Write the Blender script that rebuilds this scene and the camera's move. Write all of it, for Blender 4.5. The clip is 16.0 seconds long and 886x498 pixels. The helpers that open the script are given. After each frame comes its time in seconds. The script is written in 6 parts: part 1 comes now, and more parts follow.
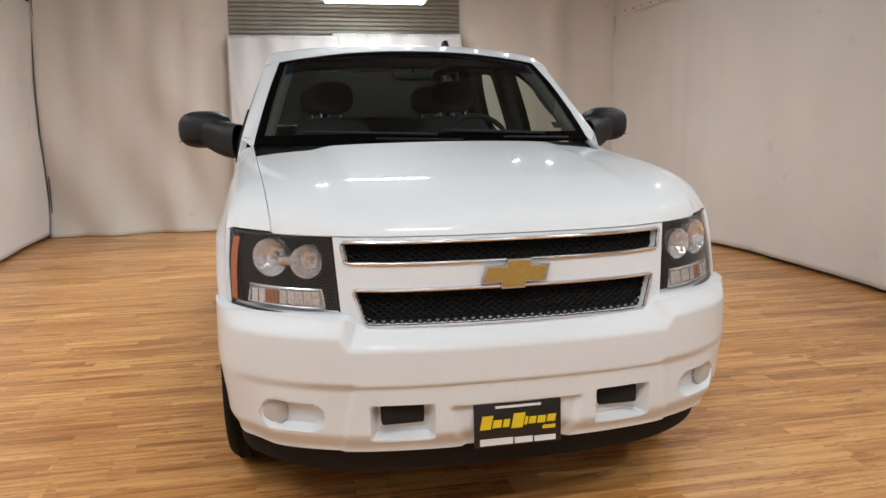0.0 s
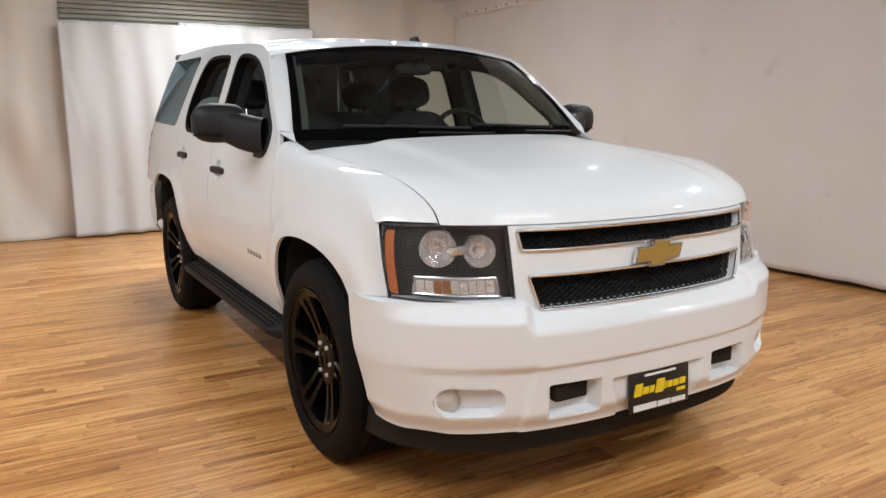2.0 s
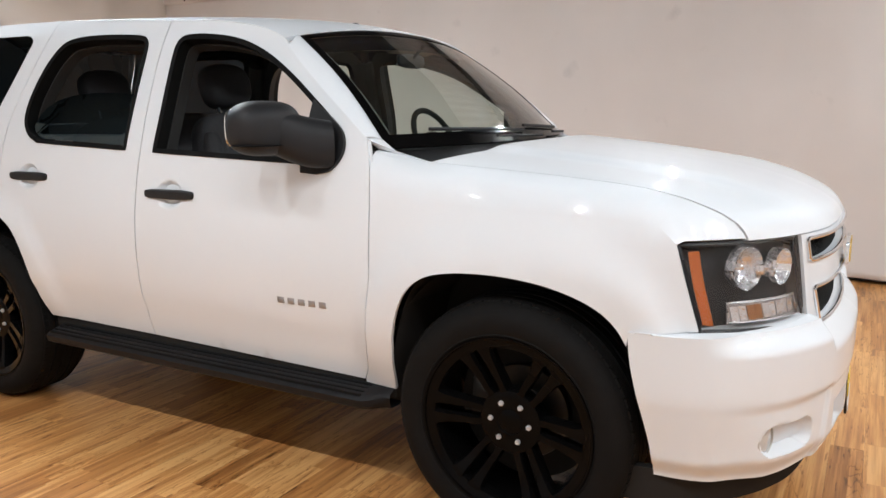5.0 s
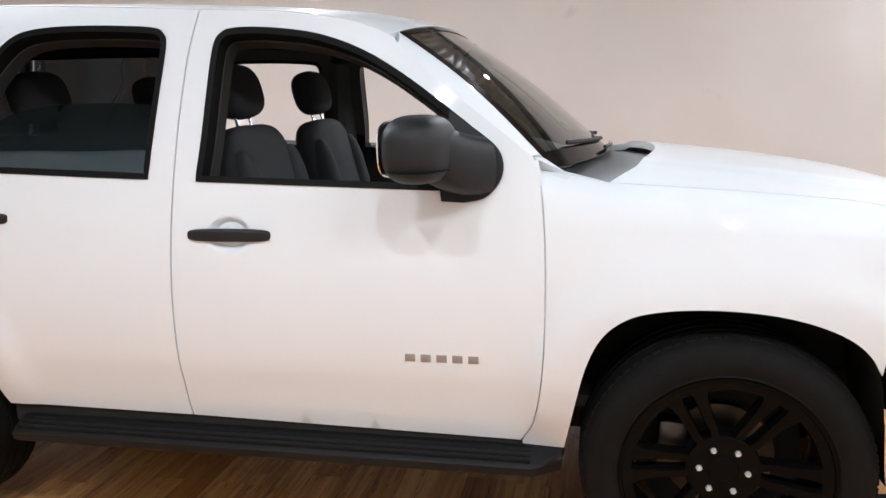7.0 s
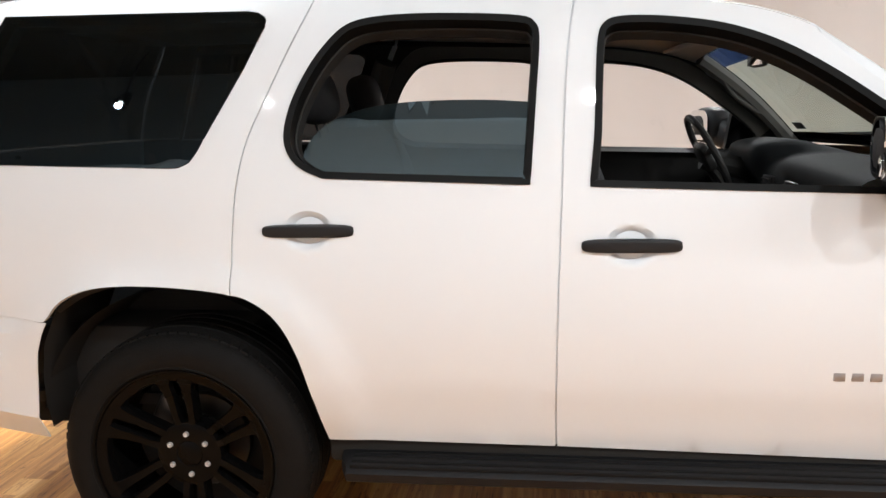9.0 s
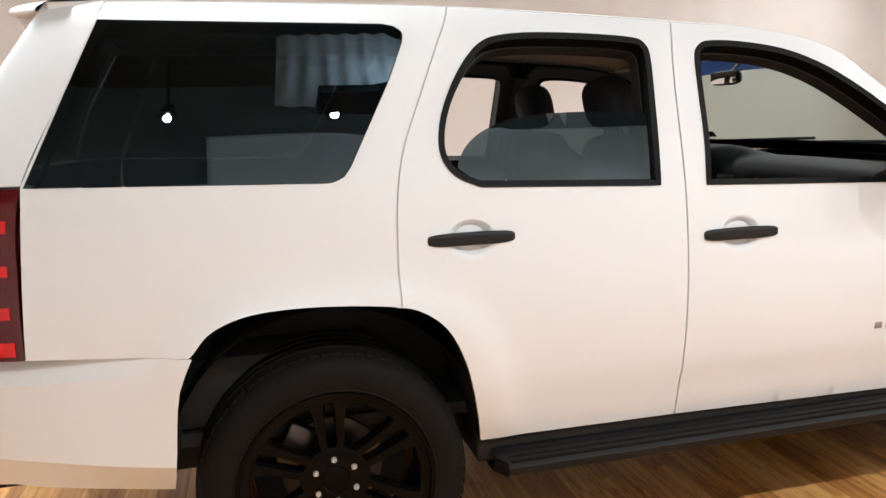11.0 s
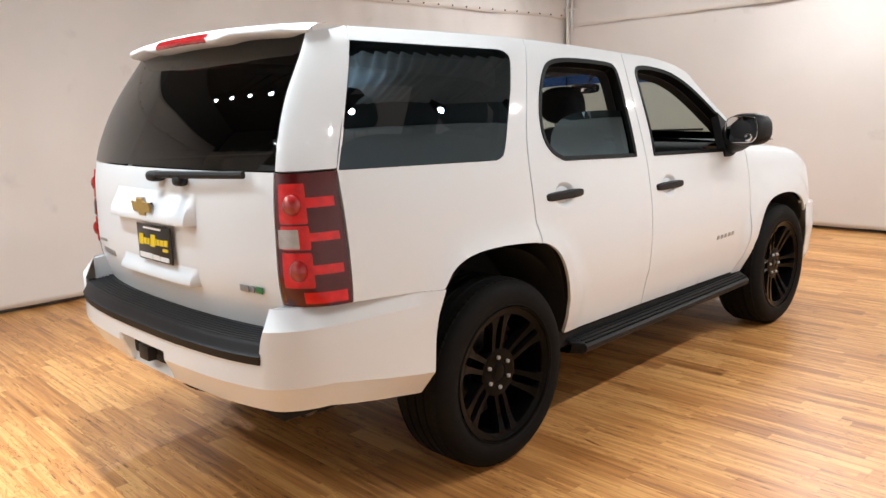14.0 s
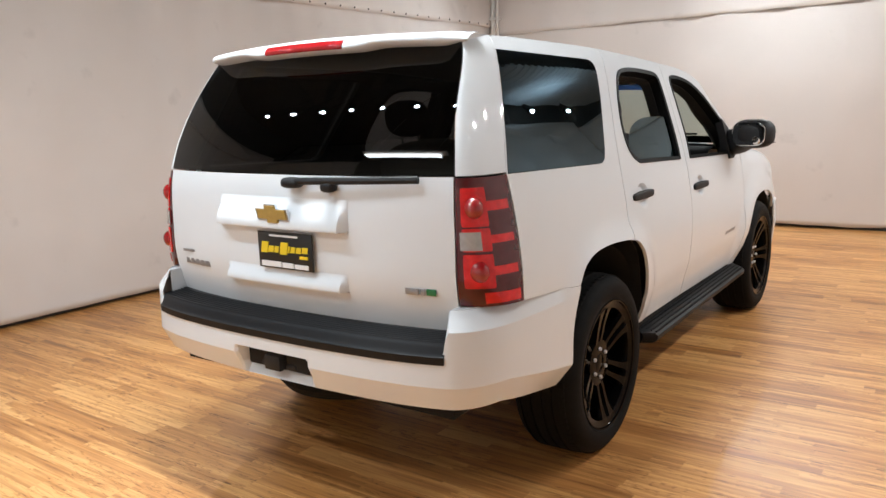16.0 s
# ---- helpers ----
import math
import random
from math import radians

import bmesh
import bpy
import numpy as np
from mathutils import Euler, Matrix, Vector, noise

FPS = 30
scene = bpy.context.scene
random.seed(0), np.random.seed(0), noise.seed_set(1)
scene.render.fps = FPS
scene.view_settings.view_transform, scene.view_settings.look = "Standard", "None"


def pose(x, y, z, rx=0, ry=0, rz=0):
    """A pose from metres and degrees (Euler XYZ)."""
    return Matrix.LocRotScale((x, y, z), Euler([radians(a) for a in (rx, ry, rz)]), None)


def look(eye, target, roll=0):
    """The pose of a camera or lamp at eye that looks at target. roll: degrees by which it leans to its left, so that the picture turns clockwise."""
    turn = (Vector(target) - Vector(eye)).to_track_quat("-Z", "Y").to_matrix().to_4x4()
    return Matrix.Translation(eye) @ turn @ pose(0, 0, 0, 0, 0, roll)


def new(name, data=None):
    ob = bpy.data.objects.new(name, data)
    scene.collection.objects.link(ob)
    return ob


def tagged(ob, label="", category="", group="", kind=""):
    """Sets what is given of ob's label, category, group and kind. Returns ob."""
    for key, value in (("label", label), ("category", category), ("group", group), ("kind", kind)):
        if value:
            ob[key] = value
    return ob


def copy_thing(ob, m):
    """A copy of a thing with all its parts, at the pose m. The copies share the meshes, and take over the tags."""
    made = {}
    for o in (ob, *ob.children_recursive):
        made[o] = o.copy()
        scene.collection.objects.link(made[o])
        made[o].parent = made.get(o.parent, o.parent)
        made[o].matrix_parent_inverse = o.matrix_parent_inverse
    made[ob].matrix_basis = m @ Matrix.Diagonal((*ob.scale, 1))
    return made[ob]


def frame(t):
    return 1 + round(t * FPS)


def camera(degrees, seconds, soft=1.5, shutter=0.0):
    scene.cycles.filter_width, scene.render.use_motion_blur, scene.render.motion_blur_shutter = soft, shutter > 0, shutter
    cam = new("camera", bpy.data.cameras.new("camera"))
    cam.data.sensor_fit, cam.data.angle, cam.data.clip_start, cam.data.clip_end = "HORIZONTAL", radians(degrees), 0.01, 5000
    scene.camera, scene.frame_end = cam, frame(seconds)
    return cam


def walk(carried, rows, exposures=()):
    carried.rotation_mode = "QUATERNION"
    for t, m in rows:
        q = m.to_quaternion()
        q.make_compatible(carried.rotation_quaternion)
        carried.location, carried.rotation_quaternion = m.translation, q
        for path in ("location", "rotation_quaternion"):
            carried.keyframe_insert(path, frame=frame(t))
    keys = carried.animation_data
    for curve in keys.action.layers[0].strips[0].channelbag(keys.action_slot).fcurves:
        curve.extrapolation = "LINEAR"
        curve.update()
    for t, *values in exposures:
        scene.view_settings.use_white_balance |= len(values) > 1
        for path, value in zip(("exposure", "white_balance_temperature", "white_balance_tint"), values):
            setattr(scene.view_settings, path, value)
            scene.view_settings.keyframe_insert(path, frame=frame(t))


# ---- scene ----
cam = camera(60.4, 16.0)
EXPOSURES = [(0.0, -0.48, 6650, 10), (2.5, -0.34, 6550, 10), (4.2, -0.18, 6500, 10), (6.5, 0.02, 6200, 10), (8.0, 0.16, 6300, 10), (9.5, 0.24, 6650, 10), (12.0, 0.22, 6750, 10), (14.0, 0.02, 6650, 10), (16.0, -0.22, 6600, 10)]
PATH = [
    (0, (-0.707, -2.335, 1.452), (-0.31, -0.404, 1.112), -0.7),
    (0.5, (-1.035, -2.327, 1.443), (-0.483, -0.435, 1.103), -0.7),
    (1, (-1.368, -2.275, 1.429), (-0.705, -0.42, 1.083), -0.5),
    (1.5, (-1.679, -2.102, 1.445), (-0.857, -0.312, 1.097), -0.4),
    (2, (-2.03, -1.948, 1.447), (-1.05, -0.24, 1.096), -0.3),
    (2.5, (-2.341, -1.743, 1.461), (-1.222, -0.123, 1.112), -0.3),
    (3, (-2.565, -1.425, 1.465), (-1.324, 0.105, 1.119), -0.2),
    (3.5, (-2.808, -1.114, 1.45), (-1.49, 0.351, 1.109), -0.2),
    (4, (-2.985, -0.776, 1.435), (-1.546, 0.572, 1.101), -0.1),
    (4.2, (-3.022, -0.63, 1.438), (-1.54, 0.67, 1.101), -0.3),
    (6.3, (-3.197, 0.863, 1.518), (-1.286, 1.324, 1.15), -0.9),
    (6.5, (-3.197, 0.983, 1.529), (-1.282, 1.431, 1.163), -1.1),
    (7, (-3.166, 1.344, 1.536), (-1.246, 1.754, 1.154), -1.4),
    (7.5, (-3.165, 1.734, 1.536), (-1.232, 2.09, 1.165), -1.0),
    (8, (-3.176, 2.111, 1.526), (-1.234, 2.413, 1.158), -1.1),
    (8.5, (-3.156, 2.462, 1.521), (-1.211, 2.723, 1.14), -1.3),
    (9, (-3.159, 2.765, 1.536), (-1.21, 3.023, 1.169), -1.4),
    (9.5, (-3.191, 3.065, 1.566), (-1.241, 3.29, 1.182), -1.7),
    (11.8, (-3.225, 4.727, 1.551), (-1.47, 3.821, 1.241), -1.9),
    (12, (-3.23, 4.888, 1.559), (-1.52, 3.898, 1.247), -2.0),
    (12.5, (-3.236, 5.28, 1.56), (-1.615, 4.156, 1.226), -2.1),
    (13, (-3.22, 5.641, 1.584), (-1.663, 4.435, 1.233), -2.1),
    (13.5, (-3.134, 6.018, 1.592), (-1.652, 4.724, 1.231), -2.1),
    (14, (-3.118, 6.332, 1.598), (-1.699, 4.97, 1.233), -2.1),
    (14.5, (-3.058, 6.588, 1.623), (-1.677, 5.189, 1.25), -2.1),
    (15, (-2.915, 6.848, 1.628), (-1.627, 5.366, 1.249), -2.1),
    (15.5, (-2.682, 7.009, 1.636), (-1.459, 5.473, 1.259), -2.1),
    (16, (-2.352, 7.147, 1.641), (-1.209, 5.547, 1.277), -2.0),
]
walk(cam, [(t, look(eye, target, roll)) for t, eye, target, roll in PATH], EXPOSURES)

# ---- world and lamps ----
world = bpy.data.worlds.new("world")
scene.world = world
world.use_nodes = True
world.node_tree.nodes["Background"].inputs[0].default_value = (0.5, 0.48, 0.45, 1)
world.node_tree.nodes["Background"].inputs[1].default_value = 0.02

ROOM_X0, ROOM_X1, ROOM_Y0, ROOM_Y1, ROOM_H = -3.67, 4.0, -3.22, 8.18, 4.2


def area_lamp(x, y, z, sx, sy, watts, colour):
    data = bpy.data.lights.new("tube_light", "AREA")
    data.shape, data.size, data.size_y, data.energy, data.color = "RECTANGLE", sx, sy, watts, colour
    ob = new("tube_light", data)
    ob.matrix_basis = pose(x, y, z)
    return ob


def spot_lamp(eye, target, watts, tone):
    data = bpy.data.lights.new("spot_light", "SPOT")
    data.energy, data.color, data.spot_size, data.spot_blend, data.shadow_soft_size = watts, tone, radians(125), 0.9, 0.026
    ob = new("spot_light", data)
    ob.matrix_basis = look(eye, target)
    return ob


TUBE_TONE, SPOT_TONE, COOL_TONE = (0.91, 0.965, 1.0), (0.93, 0.97, 1.0), (0.72, 0.87, 1.0)
TRACK_Z = 3.35
WEST_WATTS = (66, 68, 80, 97, 104, 64, 14, 8)
# track spots: eye and target; the wall-aimed ones are added to brighten the walls
SPOTS = [((-0.2 + 0.45 * k, 6.05, TRACK_Z), (-0.9 + 0.35 * k, 5.1, 0.9), 46) for k in range(7)] \
    + [((-3.2, -2.1 + 1.12 * k, TRACK_Z), (-1.9, -1.2 + 1.0 * k, 0.0), WEST_WATTS[k]) for k in range(8)] \
    + [((3.45, -1.4 + 2.6 * k, TRACK_Z), (0.0, 0.2 + 1.9 * k, 1.2), 160) for k in range(3)] \
    + [((-2.1 + 1.05 * k, -2.65, TRACK_Z), (-0.8 + 0.4 * k, 0.6, 0.6) if k < 3 else (3.5, -2.2 + 1.0 * k, 1.7), 58 if k < 3 else 115) for k in range(5)] \
    + [((1.0 + 1.6 * k, -1.1, TRACK_Z), (1.2 + 1.5 * k, -3.0, 1.7), 42) for k in range(2)]
for eye, target, watts in SPOTS:
    spot_lamp(eye, target, watts, COOL_TONE if abs(eye[1] - 6.05) < 0.01 else SPOT_TONE)
area_lamp(0.45, 7.2, 2.80, 1.2, 0.2, 38, TUBE_TONE)
# fill lamps added above tail and nose; no source is known there
area_lamp(0.0, 4.7, 3.58, 1.3, 0.25, 140, TUBE_TONE)
area_lamp(-0.4, -1.9, 3.58, 1.3, 0.25, 62, TUBE_TONE)
# tubes that glow through the slung cloth
for y in (2.9, -0.9):
    area_lamp(-2.75, y, 3.82, 0.25, 0.9, 11, (0.80, 0.93, 1.0))


# ---- materials ----
def material(name, colour, rough=0.5, metal=0.0, coat=0.0, vary=0.0, scale=8.0, bump=0.0, bump_scale=60.0, spec=0.5, rvary=0.0):
    m = bpy.data.materials.new(name)
    m.use_nodes = True
    nt = m.node_tree
    b = nt.nodes["Principled BSDF"]
    b.inputs["Base Color"].default_value = (*colour, 1)
    b.inputs["Roughness"].default_value = rough
    b.inputs["Metallic"].default_value = metal
    b.inputs["Coat Weight"].default_value = coat
    b.inputs["Coat Roughness"].default_value = 0.04
    b.inputs["Specular IOR Level"].default_value = spec
    tc = nt.nodes.new("ShaderNodeTexCoord")
    if vary or rvary:
        n = nt.nodes.new("ShaderNodeTexNoise")
        n.inputs["Scale"].default_value = scale
        n.inputs["Detail"].default_value = 6
        nt.links.new(tc.outputs["Object"], n.inputs["Vector"])
        if vary:
            mix = nt.nodes.new("ShaderNodeMix")
            mix.data_type = "RGBA"
            mix.inputs["A"].default_value = (*[c * (1 - vary) for c in colour], 1)
            mix.inputs["B"].default_value = (*[min(1, c * (1 + vary)) for c in colour], 1)
            nt.links.new(n.outputs["Fac"], mix.inputs["Factor"])
            nt.links.new(mix.outputs["Result"], b.inputs["Base Color"])
        if rvary:
            r = nt.nodes.new("ShaderNodeMapRange")
            r.inputs["To Min"].default_value, r.inputs["To Max"].default_value = rough - rvary, rough + rvary
            nt.links.new(n.outputs["Fac"], r.inputs["Value"])
            nt.links.new(r.outputs["Result"], b.inputs["Roughness"])
    if bump:
        n2 = nt.nodes.new("ShaderNodeTexNoise")
        n2.inputs["Scale"].default_value = bump_scale
        n2.inputs["Detail"].default_value = 4
        bp = nt.nodes.new("ShaderNodeBump")
        bp.inputs["Strength"].default_value = bump
        bp.inputs["Distance"].default_value = 0.01
        nt.links.new(tc.outputs["Object"], n2.inputs["Vector"])
        nt.links.new(n2.outputs["Fac"], bp.inputs["Height"])
        nt.links.new(bp.outputs["Normal"], b.inputs["Normal"])
    return m


def pane_material(name, tint, rough=0.0, gloss=(1.0, 1.0, 1.0), face=0.085):
    """A thin pane: it lets light straight through, tinted, and mirrors by Fresnel."""
    m = bpy.data.materials.new(name)
    m.use_nodes = True
    nt = m.node_tree
    nt.nodes.remove(nt.nodes["Principled BSDF"])
    out = nt.nodes["Material Output"]
    tr, gl = nt.nodes.new("ShaderNodeBsdfTransparent"), nt.nodes.new("ShaderNodeBsdfGlossy")
    lw, mix = nt.nodes.new("ShaderNodeLayerWeight"), nt.nodes.new("ShaderNodeMixShader")
    lw.inputs["Blend"].default_value = 0.5
    power, fr = nt.nodes.new("ShaderNodeMath"), nt.nodes.new("ShaderNodeMapRange")
    power.operation = "POWER"
    power.inputs[1].default_value = 4.5
    nt.links.new(lw.outputs["Facing"], power.inputs[0])
    nt.links.new(power.outputs[0], fr.inputs["Value"])
    tr.inputs["Color"].default_value = (*tint, 1)
    gl.inputs["Roughness"].default_value = rough
    gl.inputs["Color"].default_value = (*gloss, 1)
    fr.inputs["To Min"].default_value, fr.inputs["To Max"].default_value = face, 1.0
    nt.links.new(fr.outputs[0], mix.inputs[0])
    nt.links.new(tr.outputs[0], mix.inputs[1])
    nt.links.new(gl.outputs[0], mix.inputs[2])
    nt.links.new(mix.outputs[0], out.inputs["Surface"])
    return m


def glow(name, colour, strength):
    m = bpy.data.materials.new(name)
    m.use_nodes = True
    b = m.node_tree.nodes["Principled BSDF"]
    b.inputs["Base Color"].default_value = (*colour, 1)
    b.inputs["Emission Color"].default_value = (*colour, 1)
    b.inputs["Emission Strength"].default_value = strength
    return m


PAINT = material("white_car_paint", (0.70, 0.725, 0.745), 0.55, spec=0.15, coat=0.65, vary=0.012, scale=3.0)
BLACK = material("black_grained_plastic", (0.014, 0.014, 0.015), 0.5, spec=0.24, vary=0.2, bump=0.12, bump_scale=350)
GLOSS_BLACK = material("gloss_black_alloy", (0.0030, 0.0028, 0.0028), 0.10, spec=0.07)
FRAME_BLACK = material("black_window_rubber", (0.007, 0.007, 0.007), 0.45, spec=0.06, vary=0.2)
PAD_BLACK = material("ribbed_pad_plastic", (0.007, 0.007, 0.008), 0.55, spec=0.25, vary=0.3, scale=30)
MESH_BLACK = material("black_grille_mesh", (0.005, 0.005, 0.005), 0.6, spec=0.15)
RUBBER = material("tyre_rubber", (0.0075, 0.007, 0.0066), 0.7, spec=0.10, vary=0.3, scale=20, bump=0.2, bump_scale=200)
DARK = material("dark_underbody", (0.026, 0.024, 0.022), 0.9, spec=0.05)
CHROME = material("chrome", (0.75, 0.76, 0.78), 0.16, metal=1.0)
STEEL = material("dull_steel", (0.45, 0.45, 0.45), 0.3, metal=1.0)
GOLD = material("gold_emblem", (0.50, 0.34, 0.10), 0.35, metal=0.6, vary=0.2, scale=60)
CLOTH_BLACK = material("black_seat_cloth", (0.024, 0.024, 0.026), 0.85, vary=0.25, scale=40, bump=0.3, bump_scale=500)
TRIM_DARK = material("dark_interior_trim", (0.026, 0.025, 0.024), 0.65, spec=0.25, vary=0.2, bump=0.1, bump_scale=400)
HEADLINER = material("grey_headliner", (0.50, 0.43, 0.38), 0.95, vary=0.1, bump=0.2, bump_scale=500)
DASH = material("dashboard_grain", (0.009, 0.010, 0.011), 0.7, spec=0.10, vary=0.2, bump=0.1, bump_scale=400)
PILLAR_TRIM = material("grey_pillar_trim", (0.11, 0.105, 0.095), 0.7, spec=0.25, vary=0.1)
GLASS = pane_material("clear_windscreen_glass", (0.54, 0.635, 0.59))
GLASS_TINT = pane_material("tinted_door_glass", (0.042, 0.058, 0.068), gloss=(0.60, 0.86, 1.0), face=0.15)
GLASS_DARK = pane_material("privacy_glass", (0.032, 0.033, 0.034), gloss=(0.60, 0.84, 1.0), face=0.12)
SHADE_BAND = pane_material("blue_shade_band", (0.06, 0.13, 0.42), face=0.02)
GLASS_REAR = pane_material("rear_privacy_glass", (0.028, 0.029, 0.030), gloss=(0.9, 0.96, 1.0), face=0.045)
GLASS_LAMP = pane_material("lamp_lens", (0.94, 0.94, 0.94), face=0.04)
LAMP_BLACK = material("headlamp_black", (0.010, 0.010, 0.011), 0.4, spec=0.3)
REFLECTOR = material("faceted_reflector", (0.80, 0.81, 0.83), 0.10, metal=0.93, bump=0.8, bump_scale=48)
FOG_LENS = material("frosted_fog_lens", (0.50, 0.48, 0.45), 0.25, coat=0.6, vary=0.06)
AMBER = material("amber_reflector", (0.36, 0.085, 0.010), 0.25, coat=0.5)
SIGNAL_AMBER = material("amber_bulb_glow", (0.30, 0.13, 0.05), 0.2, metal=0.4, vary=0.4, scale=80)
BRAKE_RED = material("brake_light_red", (0.30, 0.008, 0.010), 0.12, coat=0.9, vary=0.3, scale=60)
RED_DARK = material("dark_red_lens", (0.075, 0.003, 0.005), 0.10, coat=0.6, spec=0.3, vary=0.3, scale=25)
RED = material("bright_red_lens", (0.62, 0.006, 0.008), 0.12, spec=0.3, coat=0.7, vary=0.55, scale=22, bump=0.35, bump_scale=30)
LENS_GREY = material("clear_reverse_lens", (0.42, 0.39, 0.38), 0.15, metal=0.5, coat=0.6, vary=0.25, scale=40, bump=0.15, bump_scale=60)
MIRROR_GLASS = material("mirror_glass", (0.8, 0.8, 0.8), 0.02, metal=1.0)
YELLOW = material("yellow_print", (0.75, 0.55, 0.02), 0.4)
WHITE_PRINT = material("white_print", (0.75, 0.75, 0.75), 0.4)
PLATE_BLACK = material("black_plate", (0.012, 0.012, 0.012), 0.3)
GREEN = material("green_badge", (0.02, 0.16, 0.05), 0.3)
BADGE = material("grey_badge", (0.34, 0.34, 0.35), 0.3, metal=0.7)


# ---- geometry helpers ----
def link(name, verts, faces, mat, parent=None, label="", sharp=35):
    me = bpy.data.meshes.new(name)
    me.from_pydata([tuple(v) for v in verts], [], faces)
    me.materials.append(mat)
    me.polygons.foreach_set("use_smooth", [True] * len(me.polygons))
    if sharp:
        me.set_sharp_from_angle(angle=radians(sharp))
    ob = new(name, me)
    ob.parent = parent
    if label:
        tagged(ob, label)
    return ob


def part(name, bm, mat, parent=None, label="", sharp=35):
    """Links a bmesh as one mesh object under a thing or a part."""
    me = bpy.data.meshes.new(name)
    bm.to_mesh(me)
    bm.free()
    me.materials.append(mat)
    me.polygons.foreach_set("use_smooth", [True] * len(me.polygons))
    if sharp:
        me.set_sharp_from_angle(angle=radians(sharp))
    ob = new(name, me)
    ob.parent = parent
    if label:
        tagged(ob, label)
    return ob


def empty(name, parent=None, at=(0, 0, 0)):
    ob = new(name)
    ob.empty_display_size = 0.1
    ob.parent = parent
    ob.location = at
    return ob


def add_box(bm, x0, x1, y0, y1, z0, z1, r=0.0, seg=2, m=None):
    """A box, its edges rounded by r, into bm."""
    tmp = bmesh.new()
    bmesh.ops.create_cube(tmp, size=1)
    for v in tmp.verts:
        v.co = Vector(((x0 + x1) / 2 + v.co.x * (x1 - x0), (y0 + y1) / 2 + v.co.y * (y1 - y0), (z0 + z1) / 2 + v.co.z * (z1 - z0)))
    if r:
        bmesh.ops.bevel(tmp, geom=list(tmp.edges), offset=r, segments=seg, affect="EDGES", profile=0.5)
    if m:
        tmp.transform(m)
    merge(bm, tmp)
    return bm


def merge(bm, tmp):
    me = bpy.data.meshes.new("tmp")
    tmp.to_mesh(me)
    tmp.free()
    bm.from_mesh(me)
    bpy.data.meshes.remove(me)


def box(x0, x1, y0, y1, z0, z1, r=0.0, seg=2, m=None):
    return add_box(bmesh.new(), x0, x1, y0, y1, z0, z1, r, seg, m)


def add_lathe(bm, profile, segments, m=None):
    """Turns (radius, along) pairs round the x axis."""
    rings = []
    for r, a in profile:
        rings.append([bm.verts.new((m or Matrix()) @ Vector((a, r * math.cos(2 * math.pi * k / segments), r * math.sin(2 * math.pi * k / segments))))
                      for k in range(segments)])
    for p, q in zip(rings, rings[1:]):
        for k in range(segments):
            bm.faces.new((p[k], p[(k + 1) % segments], q[(k + 1) % segments], q[k]))
    return bm


def lathe(profile, segments=48, m=None):
    return add_lathe(bmesh.new(), profile, segments, m)


def tube(points, radius, sides=8, closed=False, flat=1.0):
    """A round bar along points; flat squeezes it in z."""
    pts = [Vector(p) for p in points]
    verts, faces, n = [], [], len(pts)
    for i, p in enumerate(pts):
        a = pts[(i - 1) % n] if closed or i else pts[i]
        b = pts[(i + 1) % n] if closed or i < n - 1 else pts[i]
        d = (b - a).normalized()
        side = d.cross(Vector((0, 0, 1)) if abs(d.z) < 0.95 else Vector((1, 0, 0))).normalized()
        up = side.cross(d)
        for k in range(sides):
            w = 2 * math.pi * k / sides
            verts.append(p + side * math.cos(w) * radius + up * math.sin(w) * radius * flat)
    for i in range(n if closed else n - 1):
        j = (i + 1) % n
        for k in range(sides):
            faces.append((i * sides + k, i * sides + (k + 1) % sides, j * sides + (k + 1) % sides, j * sides + k))
    if not closed:
        faces += [tuple(range(sides))[::-1], tuple(range((n - 1) * sides, n * sides))]
    return verts, faces


def hermite(xs, ys):
    """A smooth curve through points, as a function of one number."""
    xs, ys = np.array(xs, float), np.array(ys, float)
    ms = np.gradient(ys, xs)

    def value(x):
        x = min(max(x, xs[0]), xs[-1])
        i = int(min(max(np.searchsorted(xs, x) - 1, 0), len(xs) - 2))
        h = xs[i + 1] - xs[i]
        t = (x - xs[i]) / h
        return float((1 + 2 * t) * (1 - t) ** 2 * ys[i] + t * (1 - t) ** 2 * h * ms[i] + t * t * (3 - 2 * t) * ys[i + 1] + t * t * (t - 1) * h * ms[i + 1])
    return value


def smooth(a, b, x):
    t = min(max((x - a) / (b - a), 0), 1)
    return t * t * (3 - 2 * t)


def spline(points, per=6):
    """A Catmull-Rom curve through 2D points, ends kept."""
    p = [np.array(q, float) for q in points]
    p = [2 * p[0] - p[1]] + p + [2 * p[-1] - p[-2]]
    out = []
    for i in range(1, len(p) - 2):
        for k in range(per):
            t = k / per
            out.append(0.5 * (2 * p[i] + (p[i + 1] - p[i - 1]) * t + (2 * p[i - 1] - 5 * p[i] + 4 * p[i + 1] - p[i + 2]) * t * t
                              + (3 * p[i] - p[i - 1] - 3 * p[i + 1] + p[i + 2]) * t ** 3))
    out.append(p[-2])
    return [tuple(q) for q in out]


def resample(loop, step, closed=True):
    pts = [np.array(p, float) for p in loop]
    if closed:
        pts = pts + [pts[0]]
    out = []
    for a, b in zip(pts, pts[1:]):
        n = max(1, int(np.ceil(np.linalg.norm(b - a) / step)))
        out += [tuple(a + (b - a) * k / n) for k in range(n)]
    if not closed:
        out.append(tuple(pts[-1]))
    return out


def inside(loop, p):
    x, y = p
    hit = False
    for (x0, y0), (x1, y1) in zip(loop, loop[1:] + loop[:1]):
        if (y0 > y) != (y1 > y) and x < (x1 - x0) * (y - y0) / (y1 - y0) + x0:
            hit = not hit
    return hit


